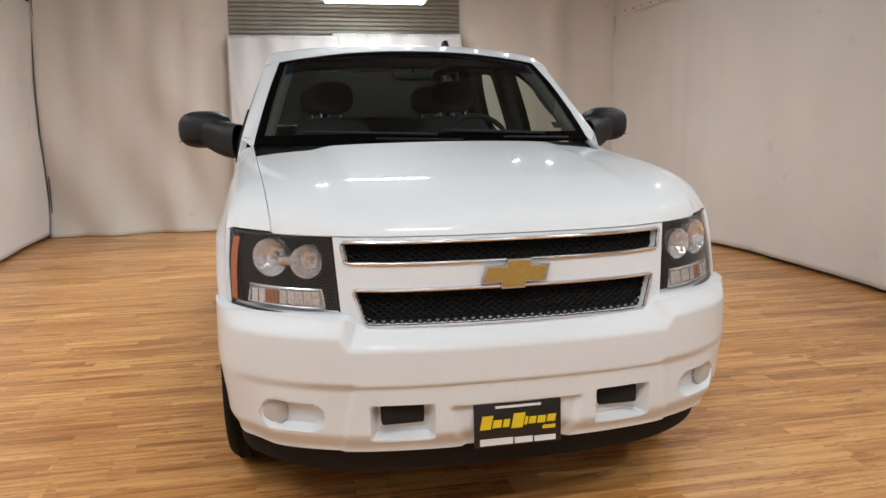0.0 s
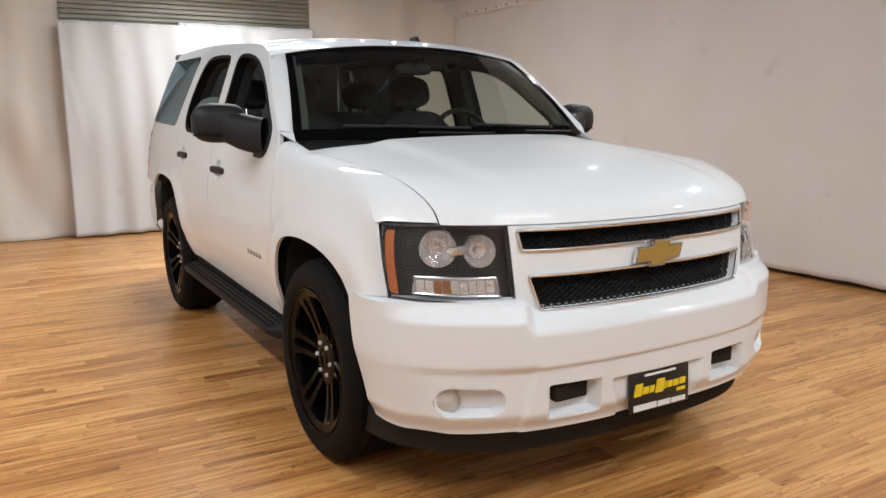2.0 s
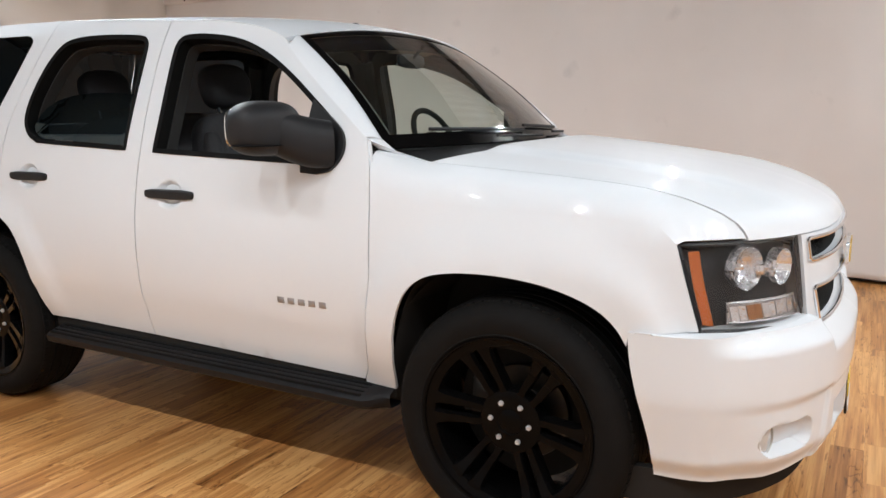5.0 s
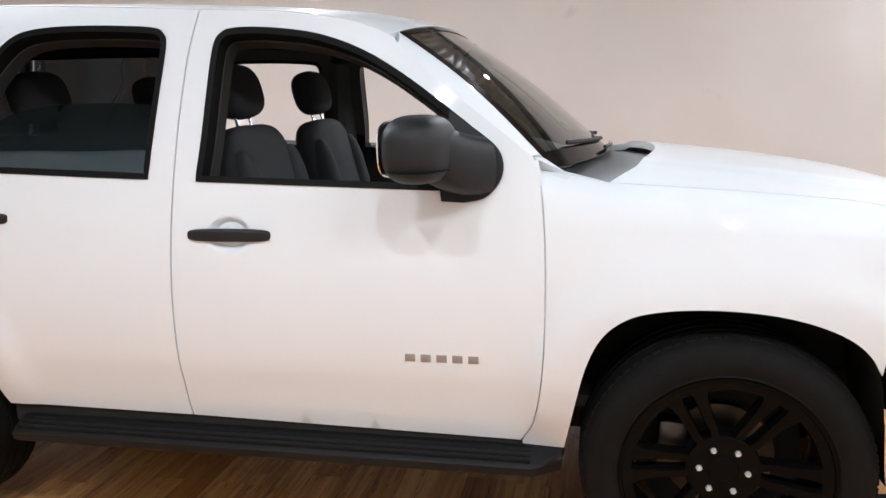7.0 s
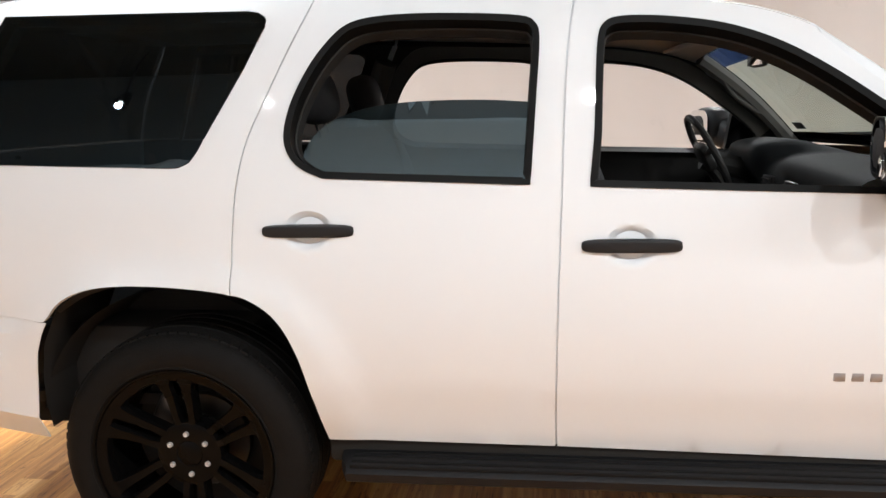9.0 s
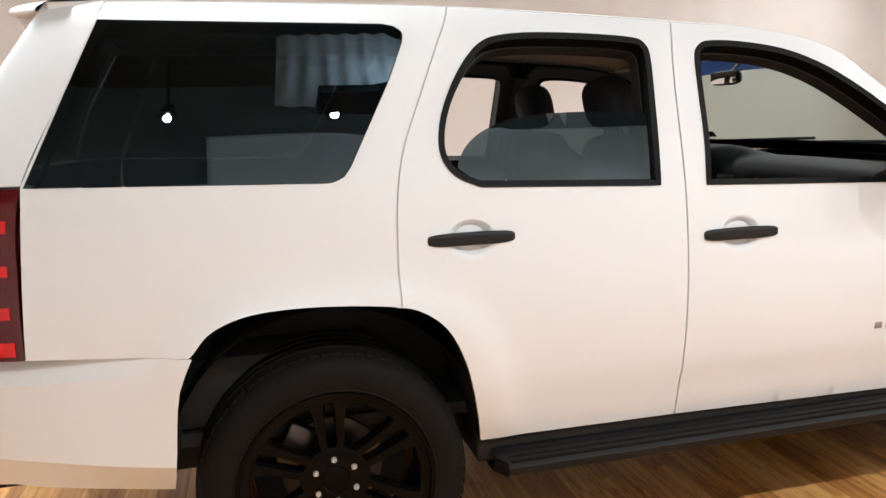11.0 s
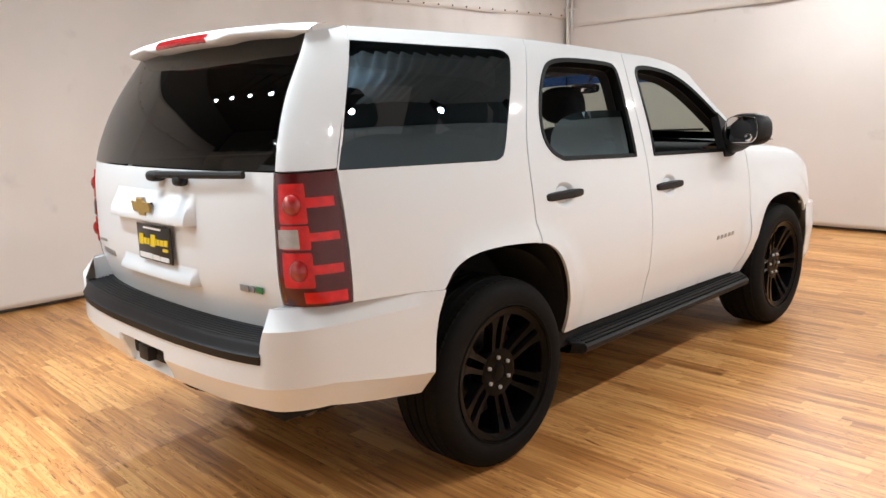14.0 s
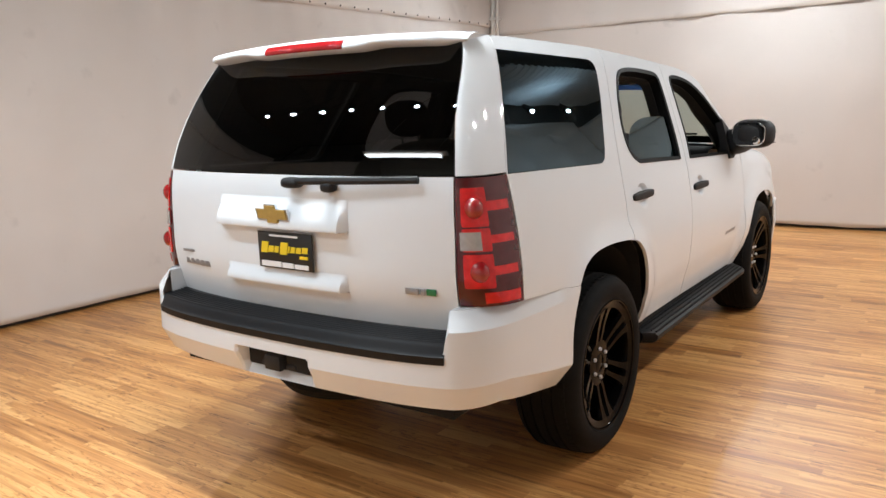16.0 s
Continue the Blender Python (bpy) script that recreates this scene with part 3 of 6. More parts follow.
# white cloth swags under the ceiling along both long walls
cloth_roof((W + 0.35, W + 1.45), 3.55, 21, 3.9)
cloth_roof((E - 1.75, E - 0.02), 3.52, 22, 4.0)
PIPE = material("white_pipe", (0.72, 0.72, 0.70), 0.4, vary=0.08)
pipe = empty("corner_pipe", at=(E - 0.09, S + 0.09, 2.42))
tagged(pipe, "white painted pipe in the corner above the canvas", "pipe")
part("tube", lathe([(0.0005, 0), (0.03, 0), (0.03, ROOM_H - 2.42), (0.0005, ROOM_H - 2.42)], 16, pose(0, 0, 0, 0, -90, 0)), PIPE, pipe)
part("tube", lathe([(0.0005, 0.2), (0.018, 0.2), (0.018, ROOM_H - 2.42), (0.0005, ROOM_H - 2.42)], 12, pose(-0.09, 0.02, 0, 0, -90, 0)), PIPE, pipe)
part("bracket", box(-0.13, 0.05, -0.09, 0.03, 0.50, 0.54, 0.006), PIPE, pipe)
POST = material("brown_post", (0.06, 0.045, 0.035), 0.6, vary=0.2)
tagged(part("corner_post", box(W + 0.02, W + 0.034, Nn - 0.045, Nn - 0.03, -0.012, 3.4, 0.006), POST), "thin dark brown post in the corner between two canvases", "post")

# roller shutter over the curtained opening
shutter = empty("roller_shutter", at=(0.19, ROOM_Y1 - 0.02, 2.5))
tagged(shutter, "grey metal roller shutter rolled most of the way up", "roller shutter")
z = 0.0
while 2.5 + z < ROOM_H - 0.02:
    part("slat", box(-1.52, 1.52, -0.018, 0.018, z, z + 0.052, 0.010), SHUTTER_MAT, shutter)
    z += 0.056

# fluorescent fixtures on the ceiling
BULB = glow("spot_bulb", (1.0, 0.93, 0.82), 25.0)
TUBE = glow("fluorescent_tube", (1.0, 0.97, 0.93), 12.0)
UNIT_BLACK = material("black_unit_casing", (0.012, 0.011, 0.010), 0.6, vary=0.2)
FIXTURE = material("white_fixture", (0.7, 0.7, 0.7), 0.4)


def ceiling_lamp(x, y, z, turn=0):
    lamp = empty("fluorescent_lamp", at=(x, y, z))
    lamp.rotation_euler = (0, 0, radians(turn))
    tagged(lamp, "white fluorescent ceiling lamp with two lit tubes, real or added for fill", "ceiling lamp", "ceiling lamps")
    part("housing", box(-0.65, 0.65, -0.12, 0.12, 0.03, 0.08, 0.01), FIXTURE, lamp)
    for o in (-0.06, 0.06):
        part("tube", lathe([(0.001, -0.6), (0.014, -0.6), (0.014, 0.6), (0.001, 0.6)], 10, pose(0, o, 0.012)), TUBE, lamp)
    for o in (-0.5, 0.5):
        part("hanger", lathe([(0.004, 0.05), (0.004, ROOM_H - z)], 6, pose(o, 0, 0, 0, -90, 0)), FIXTURE, lamp)
    return lamp


first = ceiling_lamp(0.45, 7.2, 2.83)
# fixtures made up to go with the two fill lamps
ceiling_lamp(0.0, 4.7, 3.61)
ceiling_lamp(-0.4, -1.9, 3.61)
for y in (2.9, -0.9):
    ceiling_lamp(-2.75, y, 3.85, 90)

# unseen box, added to give the dark bar mirrored in the quarter glass
reflected_box = empty("ceiling_unit", at=(-3.06, 3.0, 3.36))
tagged(reflected_box, "long black box with a pale middle panel under slung cloth", "ceiling unit")
part("casing", box(-0.15, 0.15, -0.62, -0.15, 0, 0.10, 0.01), UNIT_BLACK, reflected_box)
part("casing", box(-0.15, 0.15, 0.15, 0.62, 0, 0.10, 0.01), UNIT_BLACK, reflected_box)
part("middle_panel", box(-0.14, 0.14, -0.15, 0.15, 0.01, 0.09, 0.004), FIXTURE, reflected_box, "pale grey panel")
for o in (-0.5, 0.5):
    link("hanger", *tube([(0, o, 0.09), (0, o, ROOM_H - 3.36)], 0.005, 6), UNIT_BLACK, reflected_box)

LAMP_HEAD = material("black_lamp_head", (0.02, 0.02, 0.02), 0.4)


def spot_thing(eye, target):
    s = empty("spot_lamp")
    s.matrix_basis = look(eye, target)
    tagged(s, "small black track spot lamp, lit", "spot lamp", "track spot lamps")
    turn = pose(0, 0, 0, 0, 90, 0)
    part("head", lathe([(0.0005, 0.19), (0.035, 0.18), (0.05, 0.10), (0.062, 0.01), (0.058, 0.01), (0.05, 0.06), (0.0005, 0.06)], 20, turn @ pose(0, 0, 0, 0, 180, 0)), LAMP_HEAD, s)
    part("bulb", lathe([(0.0005, 0.045), (0.018, 0.05), (0.0005, 0.055)], 16, turn @ pose(0, 0, 0, 0, 180, 0)), BULB, s)
    up = s.matrix_basis.inverted() @ Vector((eye[0], eye[1], ROOM_H))
    link("stem", *tube([(0, 0, 0.12), tuple(up)], 0.010, 6), LAMP_HEAD, s)
    return s


for eye, target, watts in SPOTS:
    spot_thing(eye, target)

# ---- the car ----
car = empty("car", at=(0.028, 0, 0.026))
car.rotation_euler = (0, 0, radians(0.55))
tagged(car, "white full-size sport utility vehicle with black wheels, front windows down", "car")
R_TYRE, HUB_F, HUB_R, HUB_Z = 0.428, 0.988, 3.931, 0.402

_px = hermite([0.30, 0.40, 0.5, 0.62, 0.75, 0.9, 1.0, 1.11, 1.2, 1.28, 1.36, 1.55, 1.79, 1.84, 1.89, 1.93],
              [0.870, 0.900, 0.928, 0.955, 0.972, 0.977, 0.972, 0.958, 0.942, 0.924, 0.903, 0.843, 0.755, 0.732, 0.695, 0.65])


def flare(y, z):
    out = 0.0
    for hy in (HUB_F, HUB_R):
        dy, dz = abs(y - hy), max(z - 0.45, 0)
        r = (dy ** 2.6 + dz ** 2.6) ** (1 / 2.6)
        wide = 0.034 if hy == HUB_F else 0.026
        out = max(out, wide * smooth(0.63, 0.545, r) if r > 0.4 else wide)
    return out * (1 - smooth(1.02, 1.12, z)) * smooth(0.40, 0.60, z)


HANDLES = ((2.520, 1.106), (3.474, 1.152))


def cup(y, z):
    """Finger recess behind each door handle."""
    out = 0.0
    for hy, hz in HANDLES:
        r = math.hypot((y - hy) / 0.076, (z - hz) / 0.058)
        out = max(out, 0.019 * smooth(1.0, 0.66, r))
    return out


def side_x(y, z, cups=True):
    k = 1 - 0.008 * (max(0, y - 3.9) / 0.9) ** 2 - 0.04 * (max(0, 1.3 - y) / 0.9) ** 2
    return _px(z) * k + flare(y, z) - 0.008 * smooth(0.66, 0.60, z) + 0.012 - (cup(y, z) if cups else 0)


front_line = hermite([0, 0.25, 0.45, 0.57, 0.68, 0.78, 0.86, 0.91, 0.945], [0.06, 0.07, 0.098, 0.135, 0.18, 0.24, 0.315, 0.385, 0.47])


def front_point(x, z):
    """Nose between the bumper and the bonnet; x runs along the car's width at lamp-foot height."""
    a = abs(x)
    lean = 0.04 + 0.24 * (a / 0.9) ** 4
    return (math.copysign(a - (z - 0.8) * 0.17 * (a / 0.9) ** 4, x), front_line(a) + (z - 0.8) * lean, z)


rise = hermite([0, 0.015, 0.05, 0.12, 0.25, 0.45, 0.7, 1.0, 1.35], [0, 0.028, 0.058, 0.092, 0.132, 0.172, 0.212, 0.248, 0.278])


def bonnet_point(u, v):
    x = u * (0.785 + 0.065 * v)
    yf = front_point(x, 1.045)[1] + 0.004
    yr = 1.15 + 0.185 * u * u
    y = yf + (yr - yf) * max(v, 0) ** 1.4
    return (x, y, 1.047 + rise(y - yf) * (1.01 + 0.10 * abs(u) ** 3 * (1 - v)) - 0.036 * u * u * smooth(0.25, 1.0, v) + 0.013 * smooth(0.72, 0.60, abs(u)) * smooth(0.05, 0.45, v))


SIDES = (-1, 1)
steps = lambda a, b, n: [a + (b - a) * k / n for k in range(n + 1)]

link("bonnet", *lattice(bonnet_point, steps(-1, 1, 60), [0, 0.006, 0.015, 0.03, 0.05] + steps(0.08, 1, 34), 0.03), PAINT, car)

# fenders


def gap_point(y):
    """Where the bonnet ends at its side, at length y."""
    if y > 1.33:
        p = bonnet_point(1, 1.0)
        return p[0] + 0.002 + 0.06 * (y - p[1]), p[2] - 0.001 + 0.20 * (y - p[1])
    lo, hi = 0.0, 1.0
    for _ in range(24):
        m = (lo + hi) / 2
        if bonnet_point(1, m)[1] < y:
            lo = m
        else:
            hi = m
    p = bonnet_point(1, lo)
    return p[0] + 0.002, p[2] - 0.001


gap_x, gap_z = [hermite(steps(0.292, 1.56, 32), [gap_point(y)[k] for y in steps(0.292, 1.56, 32)]) for k in (0, 1)]
TOP_S = 0.22


def fender_raw(y, s):
    """Side wall up to the shoulder, then a curve over to the bonnet; s is height up to the shoulder."""
    gx, gz = gap_x(y), gap_z(y)
    zs = gz - 0.15
    if s <= 0.92:
        return (side_x(y, s), y, s)
    k = (s - 0.92) / TOP_S
    if zs < 0.92:
        zs = 0.92
    straight = (zs - 0.92)
    total = straight + 0.2
    d = k * total
    if d <= straight:
        return (side_x(y, 0.92 + d), y, 0.92 + d)
    t = (d - straight) / 0.2
    x0 = side_x(y, zs)
    cx, cz = x0 - 0.010, gz + 0.004
    return ((1 - t) ** 2 * x0 + 2 * t * (1 - t) * cx + t * t * gx, y, (1 - t) ** 2 * zs + 2 * t * (1 - t) * cz + t * t * gz)


head_y = hermite([0.77, 0.80, 0.92, 1.0, 1.05], [0.388, 0.394, 0.428, 0.452, 0.466])
head_x = hermite([0.77, 0.80, 0.90, 0.97, 1.02, 1.05], [0.946, 0.947, 0.950, 0.948, 0.940, 0.930])


def head_point(w, z):
    """Headlamp face from the grille (w = 0) round to the fender (w = 1)."""
    a = np.array(front_point(0.578 + 0.11 * (z - 0.778), z))
    c = np.array((head_x(z), head_y(z), z))
    b = np.array((0.815 - 0.10 * (z - 0.8), 0.195 + 0.26 * (z - 0.8), z))
    return tuple((1 - w) ** 2 * a + 2 * w * (1 - w) * b + w * w * c)


def s_at_x(y, x):
    """The fender sheet's s above the shoulder at width x."""
    lo, hi = 0.92, 0.92 + TOP_S
    for _ in range(24):
        m = (lo + hi) / 2
        if fender_raw(y, m)[0] > x:
            lo = m
        else:
            hi = m
    return lo


_brow = sorted((p[0], p[1]) for p in (head_point(w, 1.047) for w in steps(0.45, 0.985, 40)))
_brow_x, _brow_y = ([b[k] for b in _brow] for k in range(2))


def fender_point(y, s):
    """The fender with its front pulled down to the lamp's top edge."""
    x, y, z = fender_raw(y, s)
    if s > 0.92 and y < 0.75:
        cap = 1.047 + 1.11 * rise(max(0, y - np.interp(x, _brow_x, _brow_y))) + 0.10 * max(0, y - 0.55)
        k = min(max(0.5 + (cap - z) / 0.03, 0), 1)
        z = cap + (z - cap) * k - 0.015 * k * (1 - k)
    return (x, y, z)


def s_of(y, z):
    """The fender sheet's s at height z."""
    lo, hi = 0.3, 0.92 + TOP_S
    for _ in range(24):
        m = (lo + hi) / 2
        if fender_point(y, m)[2] < z:
            lo = m
        else:
            hi = m
    return lo


def sided(f, side):
    return lambda u, v: (lambda p: (side * p[0], p[1], p[2]))(f(u, v))


side_point = lambda y, z: (side_x(y, z), y, z)
plain_point = lambda y, z: (side_x(y, z, False), y, z)
ARCH_F = spline([(1.462, 0.425), (1.432, 0.58), (1.40, 0.72), (1.355, 0.82), (1.285, 0.88), (1.19, 0.907), (1.05, 0.916), (0.9, 0.906), (0.78, 0.88), (0.685, 0.84), (0.625, 0.79), (0.592, 0.735)], 4)
ARCH_R = spline([(3.45, 0.47), (3.478, 0.62), (3.515, 0.77), (3.57, 0.88), (3.645, 0.942), (3.73, 0.968), (3.9, 0.986), (4.06, 0.99), (4.18, 0.977), (4.27, 0.94), (4.325, 0.88)], 4)
GAP_F = spline([(1.597, 0.445), (1.555, 0.53), (1.528, 0.69), (1.519, 0.9), (1.521, 1.10), (1.535, 1.25), (1.556, 1.34)], 4)
GAP_M = spline([(2.731, 0.465), (2.734, 0.6), (2.732, 0.8), (2.727, 1.0), (2.722, 1.15), (2.716, 1.32), (2.709, 1.52), (2.697, 1.69), (2.676, 1.826)], 4)
GAP_R = spline([(3.714, 0.9625), (3.711, 1.14), (3.698, 1.30), (3.668, 1.43), (3.615, 1.555), (3.55, 1.70), (3.488, 1.83), (3.470, 1.878)], 4)
roof_edge = hermite([1.98, 2.1, 2.3, 2.66, 3.2, 3.48, 4.0, 4.5, 4.7], [1.706, 1.757, 1.80, 1.829, 1.866, 1.881, 1.892, 1.893, 1.888])
PILLAR = spline([(1.562, 1.345), (1.66, 1.423), (1.78, 1.515), (1.90, 1.612), (1.985, 1.69)], 4)
WIN_F = spline([(2.634, 1.277), (2.62, 1.42), (2.614, 1.57), (2.606, 1.70), (2.585, 1.742), (2.54, 1.756), (2.43, 1.753), (2.285, 1.733), (2.17, 1.700), (2.06, 1.650), (1.94, 1.575), (1.82, 1.487), (1.725, 1.413), (1.680, 1.36)], 4) \
    + [(1.668, 1.31), (1.672, 1.250), (1.72, 1.244)]
WIN_R = spline([(2.811, 1.284), (2.803, 1.40), (2.793, 1.55), (2.784, 1.70), (2.796, 1.748), (2.84, 1.769), (3.0, 1.782), (3.18, 1.787), (3.30, 1.780), (3.37, 1.760), (3.425, 1.713), (3.482, 1.635), (3.53, 1.535), (3.549, 1.45), (3.54, 1.39), (3.50, 1.342), (3.43, 1.31)], 4)
WIN_Q = [(4.5235, 1.836), (3.69, 1.822)] + spline([(3.655, 1.815), (3.63, 1.795), (3.632, 1.765)], 3) + [(3.69, 1.64), (3.83, 1.388)] + spline([(3.853, 1.358), (3.89, 1.343), (3.93, 1.342)], 3) + [(4.7315, 1.368)]


def shift(pts, dy, dz=0.0):
    return [(y + dy, z + dz) for y, z in pts]


top_line = lambda a, b, n=12: [(y, roof_edge(y) - 0.004) for y in steps(a, b, n)]
FENDER = [(1.592, 0.432)] + ARCH_F + [(0.585, 0.775), (0.395, 0.795), (0.432, 0.92), (0.455, s_of(0.455, 1.0)), (0.468, s_of(0.468, 1.046))] \
    + [(p[1] + 0.003, s_at_x(p[1] + 0.003, p[0])) for p in (head_point(w, 1.047) for w in steps(0.96, 0.55, 14))] + [(0.300, 0.92 + TOP_S)] \
    + [(y, 0.92 + TOP_S) for y in steps(0.312, 1.540, 30)] + [(y - 0.005, s_of(y - 0.005, z)) for y, z in GAP_F[::-1] if z < 1.29]
DOOR_F = shift(GAP_F, 0.0) + PILLAR + top_line(2.0, 2.67) + shift(GAP_M, -0.004)[::-1]
DOOR_R = shift(GAP_M, 0.002) + top_line(2.685, 3.465) + shift(GAP_R, -0.004)[::-1] + [p for p in ARCH_R if p[0] < 3.707][::-1]
QUARTER = shift(GAP_R, 0.002) + top_line(3.48, 4.50) + [(4.528, 1.842), (4.737, 1.372), (4.757, 0.905), (4.335, 0.873)] + [p for p in ARCH_R if p[0] > 3.718][::-1]

roof_mid = hermite([1.90, 1.95, 2.1, 2.4, 2.8, 3.3, 4.0, 4.5, 4.8], [1.780, 1.794, 1.830, 1.866, 1.898, 1.920, 1.930, 1.924, 1.914])


def roof_point(u, v):
    y = (1.95 + 0.06 * u * u) * (1 - v) + 4.66 * v
    ze = roof_edge(y)
    xe = side_x(y, ze)
    return (u * xe, y, ze + (roof_mid(y) - ze) * max(0, 1 - abs(u) ** 2.2) ** 0.9)


us = [math.sin(a * math.pi / 2) for a in steps(-1, 1, 44)]
link("roof", *lattice(roof_point, us, steps(0, 1, 40), 0.02), PAINT, car)


def glass_point(u, v):
    """Windscreen, from its foot (v = 0) to the roof."""
    rx = u * 0.715
    yt = 1.955 + 0.055 * u * u
    ze = roof_edge(yt)
    zt = ze + (roof_mid(yt) - ze) * max(0, 1 - abs(rx / side_x(yt, ze)) ** 2.2) ** 0.9 - 0.006
    x0, y0, z0 = u * 0.865, 1.33 + 0.175 * u * u, 1.302
    bulge = 0.022 * math.sin(math.pi * v)
    return (x0 + (rx - x0) * v, y0 + (yt - y0) * v - bulge * 0.6, z0 + (zt - z0) * v + bulge)


ws = link("windscreen", *lattice(glass_point, steps(-1, 1, 30), steps(0, 1, 14)), GLASS, car, "clear windscreen with a pale green tint")
ws.visible_shadow = False

for side in SIDES:
    f = sided(side_point, side)
    link("front_fender", *panel(FENDER, [], sided(fender_point, side), 0.045, 0.014), PAINT, car)
    door_f = link("front_door", *panel(DOOR_F, [WIN_F], f, 0.05, 0.03, dense=[(*HANDLES[0], 0.09, 0.07)]), PAINT, car)
    door_r = link("rear_door", *panel(DOOR_R, [WIN_R], f, 0.05, 0.016, dense=[(*HANDLES[1], 0.09, 0.07)]), PAINT, car)
    quarter = link("quarter_panel", *panel(QUARTER, [WIN_Q], f, 0.06, 0.016), PAINT, car)
    # painted jambs behind the door gaps
    for gap in (GAP_F, GAP_M, GAP_R):
        jamb = [tuple(np.array(f(y + d, z)) - normal_of(f, y, z) * 0.009) for y, z in gap for d in (-0.012, 0.010)]
        link("door_jamb", jamb, [(2 * k, 2 * k + 1, 2 * k + 3, 2 * k + 2) for k in range(len(gap) - 1)], PAINT, car)
    # A-pillar strip between the windscreen and the door
    edge = [(side * side_x(*p), *p) for p in PILLAR]

    def pillar_point(t, w, edge=edge, side=side):
        k = t * (len(edge) - 1)
        i = min(int(k), len(edge) - 2)
        a = np.array(edge[i]) * (1 - k + i) + np.array(edge[i + 1]) * (k - i)
        b = np.array(glass_point(side, 0.06 + 0.94 * t))
        c = (a + b) / 2 + np.array((side * 0.012, -0.018, 0.012))
        return tuple((1 - w) ** 2 * a + 2 * w * (1 - w) * c + w * w * b)
    link("windscreen_pillar", *lattice(pillar_point, steps(0, 1, 24), steps(0, 1, 6), 0.02), PAINT, car)
    # black frames and panes
    for door, loop, width in ((door_f, WIN_F, 0.016), (door_r, WIN_R, 0.016)):
        outer = resample(loop, 0.03)
        inner = inset_loop(outer, width)
        link("window_frame", *band(inset_loop(outer, -0.004), inner, f, 0.005, 0.002, 0.05), FRAME_BLACK, door)
    link("quarter_window", *panel(inset_loop(resample(WIN_Q, 0.03), 0.002), [], f, 0.08, 0.0, 0.001), GLASS_DARK, quarter, "dark privacy glass")
    if side < 0:
        loop = inset_loop(resample(WIN_R, 0.02), 0.02)
        low = [p for p in loop if p[0] < 2.85 and 1.312 < p[1] < 1.512] + spline([(2.815, 1.524), (2.95, 1.533), (3.10, 1.534), (3.22, 1.528), (3.32, 1.512), (3.40, 1.484), (3.455, 1.445), (3.487, 1.400), (3.495, 1.372)], 3) \
            + sorted([p for p in loop if p[1] < 1.350 and 2.85 < p[0] < 3.49] + [p for p in loop if p[1] <= 1.312 and p[0] <= 2.85], key=lambda p: -p[0])
        link("door_glass", *panel(resample(low, 0.03), [], f, 0.06, 0.0, -0.014), GLASS_TINT, door_r, "tinted side window lowered halfway")


# ---- tail ----
tail_mid = hermite([0.72, 0.80, 0.94, 1.15, 1.30, 1.38, 1.6, 1.84, 1.92], [4.962, 4.986, 5.022, 5.025, 5.016, 5.002, 4.917, 4.757, 4.70])
pillar_y = hermite([0.90, 1.10, 1.37, 1.60, 1.84, 1.90], [4.7595, 4.7585, 4.7385, 4.635, 4.529, 4.504])
tail_x = hermite([0.78, 0.90, 1.20, 1.38, 1.60, 1.84, 1.90], [0.816, 0.816, 0.813, 0.804, 0.767, 0.708, 0.680])


def tail_point(x, z):
    return (x, tail_mid(z) - 0.080 * (abs(x) / 0.82) ** 2.4, z)


def corner_point(w, z):
    """Rear corner from the side (w = 0) to the tail (w = 1)."""
    ya = pillar_y(z)
    a = np.array((side_x(ya, z), ya, z))
    xb = tail_x(z)
    b = np.array(tail_point(xb, z))
    c = np.array((a[0] - 0.02, b[1] - 0.015, z))
    return tuple((1 - w) ** 2 * a + 2 * w * (1 - w) * c + w * w * b)


tailgate = link("tailgate", *lattice(lambda u, z: tail_point(u * (tail_x(z) - 0.006), z), steps(-1, 1, 40), steps(0.77, 1.372, 24), 0.03), PAINT, car)
link("rear_window", *lattice(lambda u, z: tail_point(u * (tail_x(z) - 0.005), z), steps(-1, 1, 30), steps(1.378, 1.86, 16), 0.004), GLASS_REAR, tailgate, "dark privacy glass")
for side in SIDES:
    link("rear_pillar", *lattice(sided(corner_point, side), steps(0, 1, 14), steps(1.376, 1.892, 20), 0.02), PAINT, car)
    lamp = link("tail_lamp", *lattice(sided(corner_point, side), steps(0, 1, 14), steps(0.905, 1.368, 16), 0.03), RED_DARK, car, "tall dark red tail lamp with bright red cells")


# ---- rear bumper ----
rear_plan = spline([(0.0, 5.135), (0.3, 5.130), (0.6, 5.105), (0.80, 5.062), (0.882, 5.015), (0.940, 4.93), (0.974, 4.80), (0.994, 4.6), (1.004, 4.42), (1.007, 4.28)], 8)


def along(plan, out=1):
    """Maps arc length to a plan curve and its outward normal, mirrored about x = 0."""
    p = np.array(plan)
    d = np.concatenate(([0], np.cumsum(np.linalg.norm(np.diff(p, axis=0), axis=1))))

    def at(s):
        a = min(abs(s), d[-1])
        q = np.array((np.interp(a, d, p[:, 0]), np.interp(a, d, p[:, 1])))
        r = np.array((np.interp(min(a + 0.02, d[-1]), d, p[:, 0]), np.interp(min(a + 0.02, d[-1]), d, p[:, 1])))
        l = np.array((np.interp(max(a - 0.02, 0), d, p[:, 0]), np.interp(max(a - 0.02, 0), d, p[:, 1])))
        t = (r - l) / (np.linalg.norm(r - l) + 1e-9)
        n = np.array((t[1], -t[0])) * out
        m = math.copysign(1, s)
        return m * q[0], q[1], m * n[0], n[1]
    return at, d[-1]


rear_at, REAR_S = along(rear_plan, -1)


